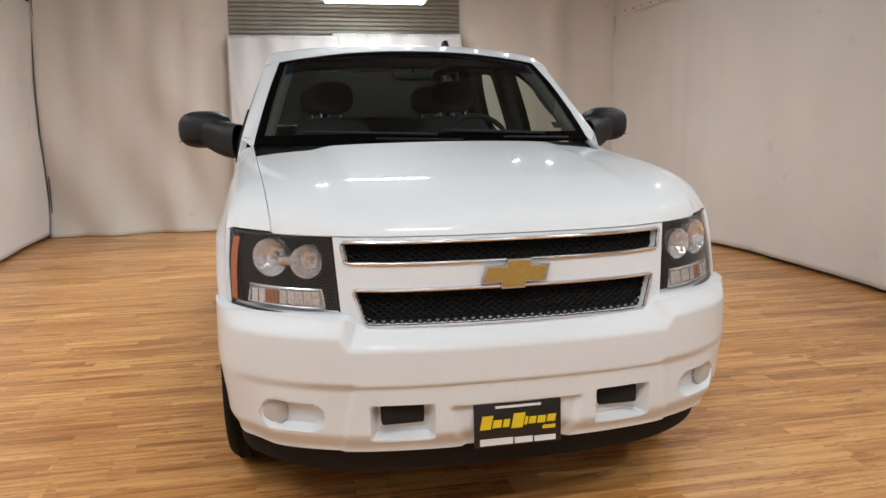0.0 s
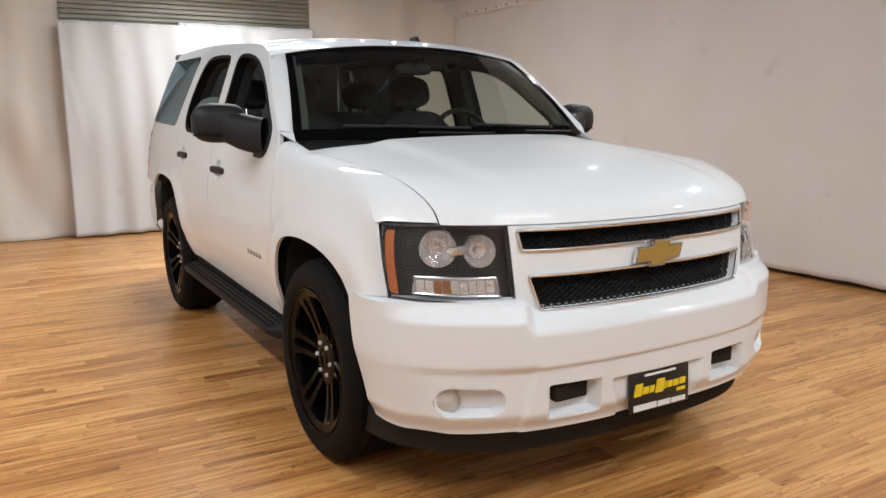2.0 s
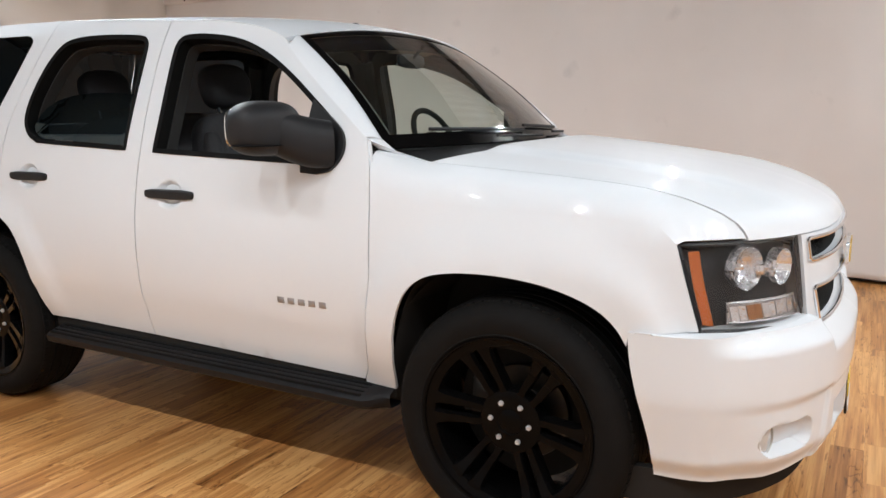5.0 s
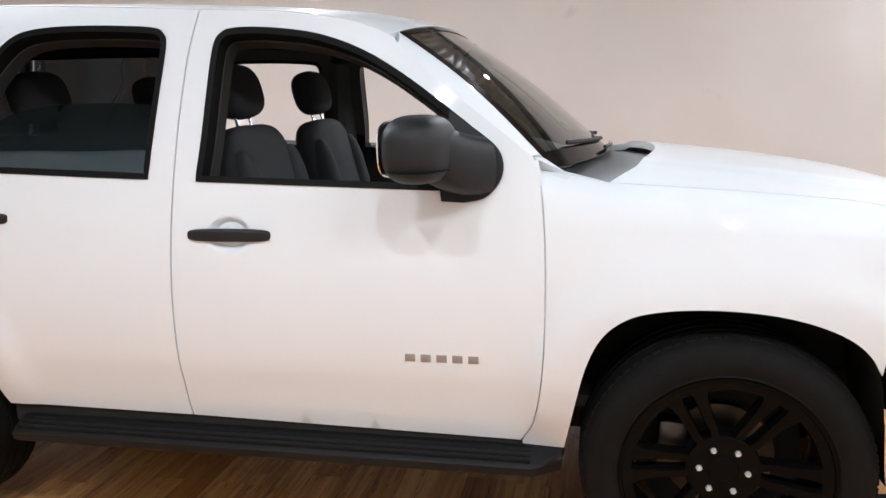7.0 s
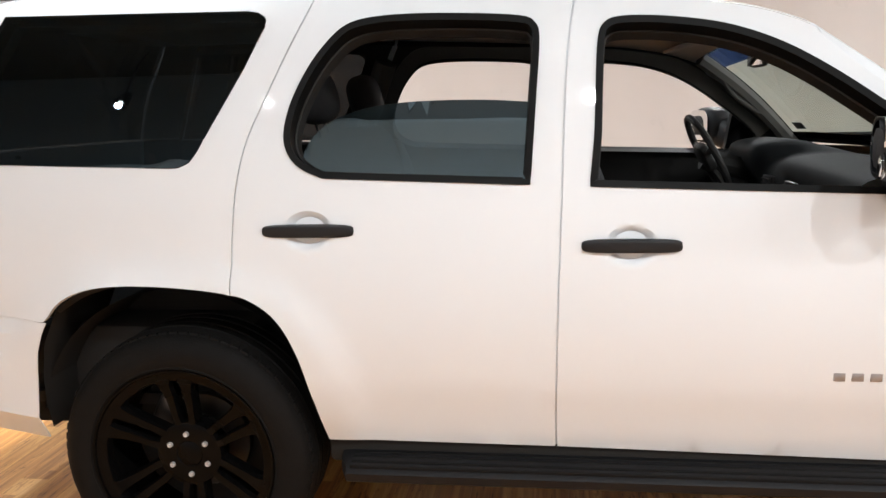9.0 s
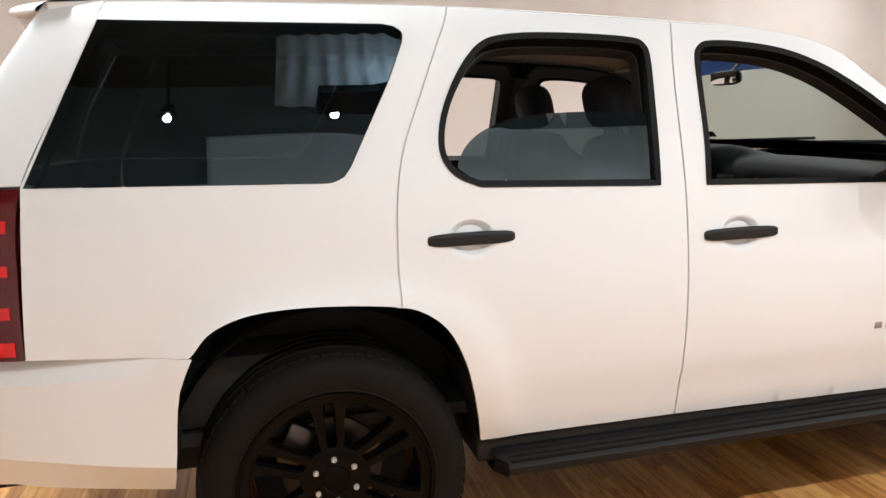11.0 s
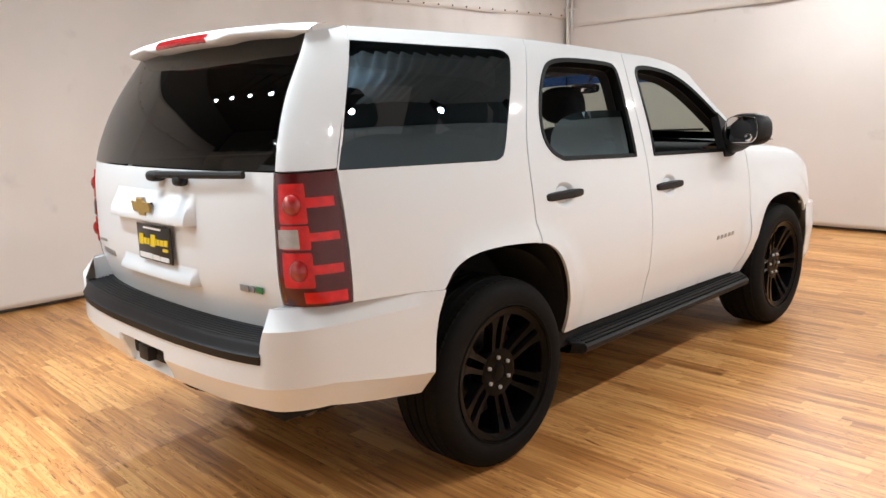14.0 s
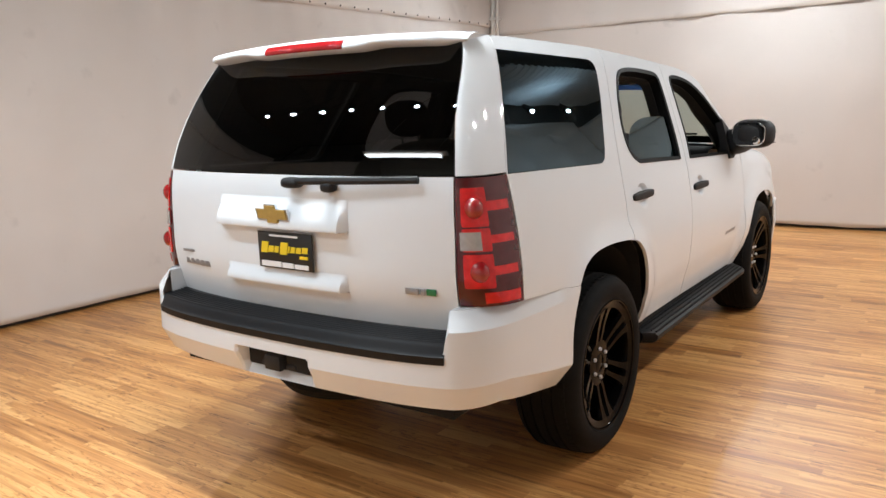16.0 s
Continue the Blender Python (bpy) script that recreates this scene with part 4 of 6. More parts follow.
def ramp(a, b, x):
    """A straight rise from a to b with softened ends."""
    t = min(max((x - a) / (b - a), 0), 1)
    return t + 0.08 * (smooth(0, 1, t) - t) if 0 < t < 1 else t


rear_end = hermite([0.44, 0.50, 0.58, 0.67, 0.785, 0.89], [4.415, 4.402, 4.390, 4.382, 4.363, 4.315])


def rear_bumper_point(sn, v):
    """sn runs over the bumper's length, v up its height."""
    s = sn * REAR_S
    x, y, nx, ny = rear_at(s)
    k = smooth(1.0, REAR_S, abs(s))
    seam = 0.8715 + 0.0758 * (y + 0.045 * k - 4.335)
    top = 0.742 + (min(seam, 0.900) - 0.742) * smooth(0.822, 0.842, abs(s))
    bottom = 0.452 + 0.076 * min((1 - abs(sn)) / 0.34, 1)
    low, high = bottom + 0.098, min(0.832, top - 0.006)
    z = bottom + (low - bottom) * v if v <= 1 else low + (high - low) * (v - 1) if v <= 2 else high + (top - high) * (v - 2)
    y += k * (rear_end(z) - 4.28)
    o = -(0.045 + 0.025 * smooth(0.70, 0.95, abs(sn))) * max(0, 1 - v) - (0.042 - 0.026 * min(max((abs(s) - 1.0) / 0.5, 0), 1)) * max(0, z - high) / 0.06 * smooth(1.59, 1.50, abs(s)) - 0.012 * max(0, v - 1.0) / 2
    o += smooth(1.54, 1.65, abs(s)) * (0.010 * smooth(0.66, 0.80, z) + 0.008 * smooth(0.80, 0.87, z))
    o -= 0.06 * smooth(0.21, 0.19, abs(s)) * smooth(0.66, 0.645, z) * smooth(0.56, 0.575, z)
    return (x + nx * o, y + ny * o, z)


rear_bumper = link("rear_bumper", *lattice(rear_bumper_point, steps(-1, 1, 260), [0, 0.5, 1, 1.15, 1.3, 1.45, 1.6, 1.8, 2, 2.25, 2.5, 3], 0.004), PAINT, car, sharp=13)
for side in SIDES:
    def shoulder_point(t, w, side=side):
        """The bumper's raised corner beside the step pad: its inner cheek, then its flat top."""
        p = rear_bumper_point(side * (0.843 + 0.16 * max(t - 1, 0)) / REAR_S, 3)
        return (p[0] - side * 0.004, p[1] - 0.13 * w, 0.745 + (p[2] - 0.745) * min(t, 1) - 0.001)
    link("bumper_shoulder", *lattice(shoulder_point, [0, 0.5, 0.97, 1.0, 1.03, 1.3, 1.6, 2], steps(0, 1, 6), 0.004), PAINT, rear_bumper)


def pad_point(sn, v):
    s = sn * 0.826
    x, y, nx, ny = rear_at(s)
    d = 0.135 * v
    z = 0.742 + 0.042 * smooth(0, 0.25, v) + 0.012 * v + 0.006 * (1 if v > 0.20 and int(v * 40 + 0.01) % 5 in (0, 1) else 0)
    return (x, y + 0.004 - d, z)


link("step_pad", *lattice(pad_point, steps(-1, 1, 60), steps(0, 1, 40), 0.03), PAD_BLACK, rear_bumper, "black ribbed plastic step pad")

# ---- nose ----
SURROUND = [(-0.572, 0.77), (-0.50, 0.735), (0.50, 0.735), (0.572, 0.77), (0.60, 1.043), (-0.60, 1.043)]
HOLE_UP = [(-0.558, 0.956), (0.558, 0.956), (0.573, 1.030), (-0.573, 1.030)]
HOLE_LOW = [(-0.495, 0.748), (0.495, 0.748), (0.535, 0.872), (-0.535, 0.872)]
grille = link("grille", *panel(SURROUND, [HOLE_UP, HOLE_LOW], front_point, 0.04, 0.03), PAINT, car, "white grille surround with black mesh and chrome edging")
front_plan = spline([(0, -0.004), (0.3, 0.006), (0.55, 0.043), (0.70, 0.100), (0.82, 0.175), (0.91, 0.262), (0.962, 0.345), (0.988, 0.435), (1.000, 0.52), (1.004, 0.60)], 8)
front_at, FRONT_S = along(front_plan)


def front_bumper_point(sn, v):
    s = sn * FRONT_S
    x, y, nx, ny = front_at(s)
    a = abs(x)
    top = 0.745 + 0.038 * smooth(0.50, 0.60, a)
    z = 0.325 + (top - 0.325) * v
    end = 0.505 + 0.08 * smooth(0.33, 0.78, z)
    if abs(s) > 0.9:
        k = smooth(0.9, FRONT_S, abs(s))
        y = y + k * (end - 0.60)
    mid = smooth(0.60, 0.545, a - 0.25 * (0.72 - z))
    o = -(0.080 * mid + 0.046 * (1 - mid)) * smooth(0.675 + 0.045 * (1 - mid), 0.775 + 0.012 * (1 - mid), z) * (1 - smooth(0.90, 0.985, a))
    centre = smooth(0.572, 0.552, a + 0.22 * (z - 0.5))
    o -= 0.020 * smooth(0.580, 0.540, z) * (1 - centre) * (1 - 0.55 * smooth(0.60, 0.85, a) - 0.35 * smooth(0.84, 0.95, a))
    o -= 0.010 * smooth(0.566, 0.552, z) * centre
    o -= 0.03 * smooth(0.40, 0.325, z) + 0.030 * smooth(0.62, 0.36, z) * smooth(0.82, 0.95, a)
    # fog lamp recess, tow openings, plate bed
    d = math.hypot(max(0, abs(a - 0.755) - 0.055) / 0.05, (z - 0.447) / (0.050 + 0.04 * (a - 0.755)))
    o -= 0.05 * smooth(1.0, 0.75, d) * smooth(0.60, 0.72, a)
    o -= 0.055 * smooth(0.108, 0.085, abs(a - 0.392)) * smooth(0.064, 0.048, abs(z - 0.432))
    o -= 0.018 * smooth(0.20 + 0.3 * (z - 0.33), 0.17 + 0.3 * (z - 0.33), a) * smooth(0.485, 0.465, z)
    return (x + nx * o, y + ny * o, z)


front_bumper = link("front_bumper", *lattice(front_bumper_point, steps(-1, 1, 320), steps(0, 1, 64), 0.008), PAINT, car)
link("bumper_ledge", *lattice(lambda sn, w: (lambda p: (p[0] * (1 - 0.06 * w), p[1] + 0.055 * w, p[2] - 0.001 + 0.012 * w))(front_bumper_point(sn, 1)), steps(-0.985, 0.985, 160), steps(0, 1, 4), 0.004), PAINT, front_bumper)
link("air_dam", *lattice(lambda sn, v: (lambda p: (p[0] * 0.945, p[1] + 0.070 + 0.035 * (1 - v), 0.226 + 0.114 * v))(front_at(sn * FRONT_S * 0.98)), steps(-1, 1, 60), steps(0, 1, 4), 0.03), DARK, car)

for side in SIDES:
    f = sided(head_point, side)
    head = link("headlamp", *lattice(lambda w, v, f=f: (lambda q: tuple(np.array(q) - normal_of(f, w, 0.776 + 0.016 * w + v * (0.268 - 0.016 * w)) * 0.058))(f(w, 0.776 + 0.016 * w + v * (0.268 - 0.016 * w))), steps(0.0, 0.985, 20), steps(0, 1, 12)), LAMP_BLACK, car, "black-backed headlamp under a clear lens")
    lens = link("lens", *lattice(lambda w, v, f=f: f(w, 0.776 + 0.016 * w + v * (0.268 - 0.016 * w)), steps(0.0, 0.985, 20), steps(0, 1, 12), 0.0), GLASS_LAMP, head, "clear lens")
    lens.visible_shadow = False
    rim_loop = resample([(w, 0.776 + 0.016 * w) for w in steps(0, 0.985, 8)] + [(w, 1.044) for w in steps(0.985, 0, 8)], 0.05)
    link("bezel", *tube([np.array(f(*p)) - normal_of(f, *p) * 0.016 for p in rim_loop], 0.008, 6, True), LAMP_BLACK, head)

# dark belly and wheel houses
belly = bmesh.new()
add_box(belly, -0.80, 0.80, 1.50, 3.42, 0.33, 0.50)
add_box(belly, -0.60, 0.60, 0.45, 4.75, 0.36, 0.62)
add_box(belly, -0.78, 0.78, 4.45, 4.95, 0.46, 0.62)
part("underbody", belly, DARK, car)
for side in SIDES:
    for hy in (HUB_F, HUB_R):
        liner = bmesh.new()
        ring = []
        for k in range(25):
            w = math.radians(10 + 160 * k / 24)
            ring.append([liner.verts.new((side * x, hy + 0.50 * math.cos(w), HUB_Z + 0.06 + 0.50 * math.sin(w))) for x in (0.93, 0.58)])
        for p, q in zip(ring, ring[1:]):
            liner.faces.new((p[0], p[1], q[1], q[0]))
        liner.faces.new([p[1] for p in ring])
        part("wheel_liner", liner, DARK, car)
        edge = ARCH_F + [(0.580, 0.69), (0.556, 0.56), (0.520, 0.40), (0.505, 0.33)] if hy == HUB_F else ARCH_R + [(4.372, 0.78), (4.388, 0.67), (4.390, 0.58), (4.405, 0.48)]
        grow = [(y + 0.003 * (y - hy) / 0.45, z + 0.003 * (z - HUB_Z) / 0.5) for y, z in edge]
        ribbon = [(side * x, y, z) for y, z in grow for x in (min(side_x(y, z) - 0.016, 0.962), 0.60)]
        link("arch_lip", ribbon, [(2 * k, 2 * k + 1, 2 * k + 3, 2 * k + 2) for k in range(len(grow) - 1)], DARK, car, sharp=0)

# ---- wheels ----
DISC = material("brake_disc", (0.09, 0.085, 0.08), 0.35, metal=1.0)
NUT = material("bright_nut", (0.62, 0.62, 0.63), 0.35, metal=0.4)


def spoke_mesh(angle, hand):
    """One bar of a split pair: from the sunk hub out to the ring, a flat face with chamfered flanks that flares into the rim."""
    bm = bmesh.new()
    rows = []
    ca, sa = math.cos(angle), math.sin(angle)
    # radius, half width, height of the face, depth; a narrow slot parts the two bars of a pair
    for r, w, front, depth, slot in ((0.085, 0.0170, -0.012, 0.050, 0.004), (0.112, 0.0165, -0.014, 0.050, 0.008), (0.130, 0.0150, -0.018, 0.050, 0.0125), (0.165, 0.0160, -0.024, 0.050, 0.0130),
                                     (0.205, 0.0185, -0.033, 0.048, 0.0130), (0.235, 0.0220, -0.042, 0.046, 0.0125), (0.254, 0.0270, -0.048, 0.044, 0.0105), (0.266, 0.0360, -0.052, 0.042, 0.0050), (0.276, 0.0440, -0.053, 0.040, 0.0010)):
        off = w + slot
        rows.append([bm.verts.new((a, r * ca - (hand * off + b) * sa, r * sa + (hand * off + b) * ca)) for a, b in
                     ((front + depth, -w * 0.90), (front + 0.016, -w), (front, -w * 0.72), (front, w * 0.72), (front + 0.016, w), (front + depth, w * 0.90))])
    for p, q in zip(rows, rows[1:]):
        for k in range(5):
            bm.faces.new((p[k], p[k + 1], q[k + 1], q[k]))
    return bm


def build_wheel():
    w = empty("wheel", car)
    R = R_TYRE
    profile = [(0.300, 0.215), (0.335, 0.235), (0.380, 0.235), (0.406, 0.222), (0.416, 0.205)]
    for g in (0.180, 0.130, 0.075, 0.025):
        profile += [(R, g + 0.006), (R - 0.009, g + 0.004), (R - 0.009, g - 0.004), (R, g - 0.006)]
    profile += [(0.4215, -0.016), (0.416, -0.034), (0.405, -0.052), (0.384, -0.067), (0.356, -0.073), (0.330, -0.071), (0.318, -0.066), (0.314, -0.068), (0.306, -0.060), (0.298, -0.040)]
    part("tyre", lathe(profile, 96), RUBBER, w, "wide low-profile black tyre")
    blocks = bmesh.new()
    for k in range(76):
        turned = pose(0, 0, 0, 360 / 76 * k, 0, 0)
        add_box(blocks, -0.030, -0.004, -0.0135, 0.0135, 0.410, 0.4232, 0.002, 1, m=turned)
    part("tread_edge", blocks, RUBBER, w)
    rim = part("rim", lathe([(0.298, -0.040), (0.310, -0.060), (0.306, -0.067), (0.300, -0.066), (0.297, -0.059), (0.290, -0.056), (0.275, -0.0525), (0.268, -0.049), (0.264, -0.040), (0.262, -0.010), (0.260, 0.17), (0.275, 0.21)], 96), GLOSS_BLACK, w, "gloss black alloy rim with split spokes")
    part("hub_cap", lathe([(0.112, 0.05), (0.112, -0.006), (0.109, -0.012), (0.102, -0.014), (0.046, -0.014), (0.043, -0.011), (0.040, -0.012), (0.032, -0.015), (0.0005, -0.016)], 40), GLOSS_BLACK, rim)
    for pair in range(6):
        for hand in (-1, 1):
            part("spoke", spoke_mesh(math.radians(60 * pair), hand), GLOSS_BLACK, rim, sharp=22)
    for k in range(6):
        a = math.radians(60 * k)
        part("lug_nut", lathe([(0.0098, -0.010), (0.0098, -0.020), (0.0075, -0.024), (0.0040, -0.024), (0.0005, -0.019)], 6, pose(0, 0.07 * math.cos(a), 0.07 * math.sin(a))), NUT, rim)
    part("brake_disc", lathe([(0.06, 0.10), (0.165, 0.10), (0.168, 0.105), (0.168, 0.125), (0.06, 0.13)], 40), DISC, w)
    part("brake_shield", lathe([(0.0005, 0.140), (0.256, 0.140), (0.256, 0.160), (0.0005, 0.160)], 40), DARK, w)
    part("hub_back", lathe([(0.0005, 0.085), (0.09, 0.085), (0.09, 0.2), (0.0005, 0.2)], 24), DARK, w)
    part("brake_caliper", box(0.07, 0.15, 0.09, 0.19, -0.08, 0.10, 0.015), DISC, w)
    return w


wheel = build_wheel()
wheel.location, wheel.scale = (-0.936, HUB_F, HUB_Z), (1, 1, 1)
wheel.rotation_euler = (radians(4), 0, 0)
for side, hy, turn in ((-1, HUB_R, 27), (1, HUB_F, 40), (1, HUB_R, 70)):
    made = copy_thing(wheel, Matrix())
    made.location, made.scale, made.rotation_euler = (side * (0.936 if hy == HUB_F else 0.914), hy, HUB_Z), (-side, 1, 1), (radians(turn), 0, 0)

# ---- doors, mirrors, steps ----
def superblob(bm, c, r, e=2.6, n=24, back=1.0, m=None):
    """A soft rounded box: superellipsoid about c; the +y half is flattened by back."""
    rows = []
    sp = lambda v: math.copysign(abs(v) ** (2 / e), v)
    for i in range(n // 2 + 1):
        th = -math.pi / 2 + math.pi * i / (n // 2)
        row = []
        for k in range(n):
            ph = 2 * math.pi * k / n
            x, y, z = sp(math.cos(th)) * sp(math.cos(ph)), sp(math.cos(th)) * sp(math.sin(ph)), sp(math.sin(th))
            if y > 0:
                y *= back
            v = Vector((c[0] + r[0] * x, c[1] + r[1] * y, c[2] + r[2] * z))
            row.append(bm.verts.new(m @ v if m else v))
        rows.append(row)
    for p, q in zip(rows, rows[1:]):
        for k in range(n):
            bm.faces.new((p[k], p[(k + 1) % n], q[(k + 1) % n], q[k]))
    bmesh.ops.remove_doubles(bm, verts=list(bm.verts), dist=1e-5)
    return bm


for side in SIDES:
    f = sided(side_point, side)
    doors = [o for o in car.children if o.name.startswith(("front_door", "rear_door")) and (o.data.vertices[0].co.x > 0) == (side > 0)]
    doors.sort(key=lambda o: o.name[:5] != "front")
    for door, (hy, hz) in zip(doors, HANDLES):
        x = side_x(hy, hz + 0.1)
        h = bmesh.new()
        superblob(h, (side * (x + 0.018), hy, hz), (0.017, 0.142, 0.020), 4.5, 32)
        for end in (-0.115, 0.115):
            superblob(h, (side * (x - 0.002), hy + end, hz), (0.024, 0.026, 0.016), 3, 12)
        part("door_handle", h, BLACK, door, "black grained pull handle")
    # inner trim
    for door, loop, hole in zip(doors, (DOOR_F, DOOR_R), (WIN_F, WIN_R)):
        link("inner_trim", *panel(inset_loop(resample(loop, 0.04), 0.01), [inset_loop(resample(hole, 0.03), 0.022)], sided(plain_point, side), 0.09, 0.05, -0.05), TRIM_DARK, door)
        inner = inset_loop(resample(hole, 0.03), 0.016)
        outer = [o if o[1] > 1.36 else (0.9 * i[0] + 0.1 * o[0], 0.9 * i[1] + 0.1 * o[1]) for o, i in zip(inset_loop(resample(hole, 0.03), -0.055), inner)]
        link("upper_trim", *band(outer, inner, sided(plain_point, side), -0.058, -0.058, 0.068), PILLAR_TRIM, door, "grey window surround")
    # letters of the model badge as plain bars
    for k in range(5):
        y0 = 1.952 - k * 0.050
        xs = side_x(y0 - 0.014, 0.725)
        b = box(-0.002, 0.004, -0.033, 0.0, -0.0125, 0.0125, 0.002)
        b.transform(Matrix.Translation((side * xs, y0, 0.727)))
        part("badge_bar", b, BADGE, doors[0])
    # mirror
    mirror = empty("door_mirror", car)
    shell = bmesh.new()
    tilt = Matrix.Translation((side * 1.112, 1.858, 1.380)) @ pose(0, 0, 0, 0, 0, side * 13)
    superblob(shell, (0, 0, 0), (0.134, 0.092, 0.095), 2.8, 32, 0.85, tilt)
    part("housing", shell, BLACK, mirror, "black grained mirror housing")
    seam = bmesh.new()
    superblob(seam, (0, -0.004, -0.058), (0.1325, 0.087, 0.0035), 3.4, 32, 0.65, tilt)
    part("seam", seam, FRAME_BLACK, mirror)
    gl = bmesh.new()
    superblob(gl, (0, 0.071, 0.002), (0.112, 0.006, 0.079), 3.4, 24, 0.3, tilt)
    part("mirror_glass", gl, MIRROR_GLASS, mirror, "mirror glass")
    rnd_glass = bmesh.new()
    superblob(rnd_glass, (side * 0.054, 0.075, -0.042), (0.026, 0.005, 0.026), 2, 16, 1.0, tilt)
    part("spot_mirror", rnd_glass, MIRROR_GLASS, mirror, "small round blind-spot mirror")
    foot = [(1.832, 1.245), (1.828, 1.213)] + spline([(1.76, 1.209), (1.70, 1.222), (1.658, 1.262), (1.643, 1.31), (1.658, 1.362), (1.71, 1.408), (1.81, 1.478)], 4)
    link("foot", *panel(foot, [], f, 0.03, 0.05, 0.014), BLACK, mirror)
    arm, rings = bmesh.new(), []
    a, b = Vector((side * 1.085, 1.835, 1.372)), Vector((side * 0.930, 1.712, 1.318))
    across = (b - a).cross(Vector((0, 0, 1))).normalized()
    for t in steps(0, 1, 8):
        c, hw, hh = a.lerp(b, t), 0.080 - 0.012 * t, 0.086 + 0.004 * math.sin(math.pi * t)
        bend = Vector((0, 0, -0.012 * math.sin(math.pi * t)))
        rings.append([arm.verts.new(c + bend + across * math.copysign(abs(math.cos(w)) ** 0.75, math.cos(w)) * hw + Vector((0, 0, math.copysign(abs(math.sin(w)) ** 0.75, math.sin(w)) * hh)))
                      for w in (2 * math.pi * k / 24 for k in range(24))])
    for p, q in zip(rings, rings[1:]):
        for k in range(24):
            arm.faces.new((p[k], p[(k + 1) % 24], q[(k + 1) % 24], q[k]))
    bmesh.ops.recalc_face_normals(arm, faces=list(arm.faces))
    part("arm", arm, BLACK, mirror)
    # side step
    step = empty("running_board", car)
    ribs = [(0.86, 0.428), (0.90, 0.430), (0.960, 0.424), (1.005, 0.412), (1.020, 0.398), (1.015, 0.372), (0.99, 0.356), (0.90, 0.352), (0.86, 0.36)]

    def board(t, k, side=side, ribs=ribs):
        y = 1.47 + 1.94 * t
        end = smooth(0, 0.045, t) * smooth(1, 0.985, t)
        i = int(min(k, len(ribs) - 1))
        x, zz = ribs[i]
        return (side * (0.86 + (x - 0.86) * (0.55 + 0.45 * end)), y, zz)
    link("board", *lattice(board, [0, 0.01, 0.02, 0.03, 0.045, 0.1, 0.3, 0.5, 0.7, 0.9, 0.985, 1], list(range(9))), PAD_BLACK, step)
    for k in range(5):
        xr = 0.902 + 0.025 * k
        part("tread_rib", box(side * xr - 0.005, side * xr + 0.005, 1.56, 3.37, 0.420 - 0.003 * k, 0.4335 - 0.0035 * k, 0.002, 1), RUBBER, step)
    part("rocker", box(side * 0.86 - 0.05, side * 0.86 + 0.05, 1.46, 3.46, 0.38, 0.475, 0.02), DARK, car)

# ---- glass surround, cowl, wipers, aerial ----
outer = resample([(-1, 0.0), (1, 0.0), (1, 1.0), (-1, 1.0)], 0.08)
inner = [(max(-0.955, min(0.955, u)), max(0.09, min(0.955, v))) for u, v in outer]
link("glass_border", *band(outer, inner, glass_point, 0.003, 0.003, 0.004), GLOSS_BLACK, car)
link("cowl", *lattice(lambda u, v: (u * (0.846 + 0.012 * v), 1.135 + 0.185 * u * u + (0.215 - 0.01 * u * u) * v, 1.262 - 0.02 * u * u + 0.042 * v - 0.018 * math.sin(math.pi * v)), steps(-1, 1, 40), steps(0, 1, 14)), BLACK, car)
for side in SIDES:
    ring = [(side * gap_x(y), y, gap_z(y)) for y in steps(1.335, 1.545, 8)] + [(side * side_x(1.556, 1.338), 1.556, 1.338)] + [glass_point(side, v) for v in (0.075, 0.03, 0.0)]
    mid = np.mean(np.array(ring), 0) + np.array((side * 0.004, 0.0, 0.002))
    n = len(ring)
    link("cowl_corner", [np.array(c) for c in ring] + [mid], [(k, (k + 1) % n, n) for k in range(n)], PAINT, car, sharp=60)
for u0, u1, v1 in ((0.02, -0.74, 0.055), (0.70, 0.06, 0.05)):
    w = empty("wiper", car)
    blade = [np.array(glass_point(u0 + (u1 - u0) * t, 0.045 + v1 * (0.3 + 0.7 * t))) + np.array((0, -0.008, 0.011)) for t in steps(0, 1, 16)]
    link("blade", *tube(blade, 0.0055, 6, flat=1.5), BLACK, w)
    arm = [np.array(glass_point(u0 + 0.14 + (u1 - u0 - 0.14) * t, 0.0 + v1 * 0.62 * t)) + np.array((0, -0.016, 0.018)) for t in steps(0, 0.55, 8)]
    link("arm", *tube(arm, 0.007, 6), BLACK, w)
fin = bmesh.new()
for x, y, z in ((-0.02, 0, 0), (0.02, 0, 0), (-0.016, 0.11, 0), (0.016, 0.11, 0), (-0.010, 0.03, 0.045), (0.010, 0.03, 0.045), (-0.010, 0.10, 0.040), (0.010, 0.10, 0.040)):
    fin.verts.new((x, y, z))
bmesh.ops.convex_hull(fin, input=list(fin.verts))
fin.transform(Matrix.Translation((0.305, 2.42, 1.855)))
part("roof_aerial", fin, BLACK, car, "short black roof aerial")

band_glass = link("shade_band", *lattice(lambda u, v: tuple(np.array(glass_point(u, v)) + np.array((0, 0.006, -0.006))), steps(-0.94, 0.94, 24), steps(0.80, 0.955, 4)), SHADE_BAND, car, "blue sun-shade band along the windscreen's top")
band_glass.visible_shadow = False
link("inspection_sticker", *lattice(lambda u, v: tuple(np.array(glass_point(u, v)) + np.array((0, 0.004, -0.004))), steps(0.80, 0.88, 2), steps(0.13, 0.19, 2)), PLATE_BLACK, car)

# ---- grille, lamps, plate ----
def loop_tube(name, loop, f, radius, mat, parent, lift=0.0, flat=1.0):
    pts = resample(loop, 0.03)
    return link(name, *tube([np.array(f(*p)) + normal_of(f, *p) * lift for p in pts], radius, 8, True, flat), mat, parent)


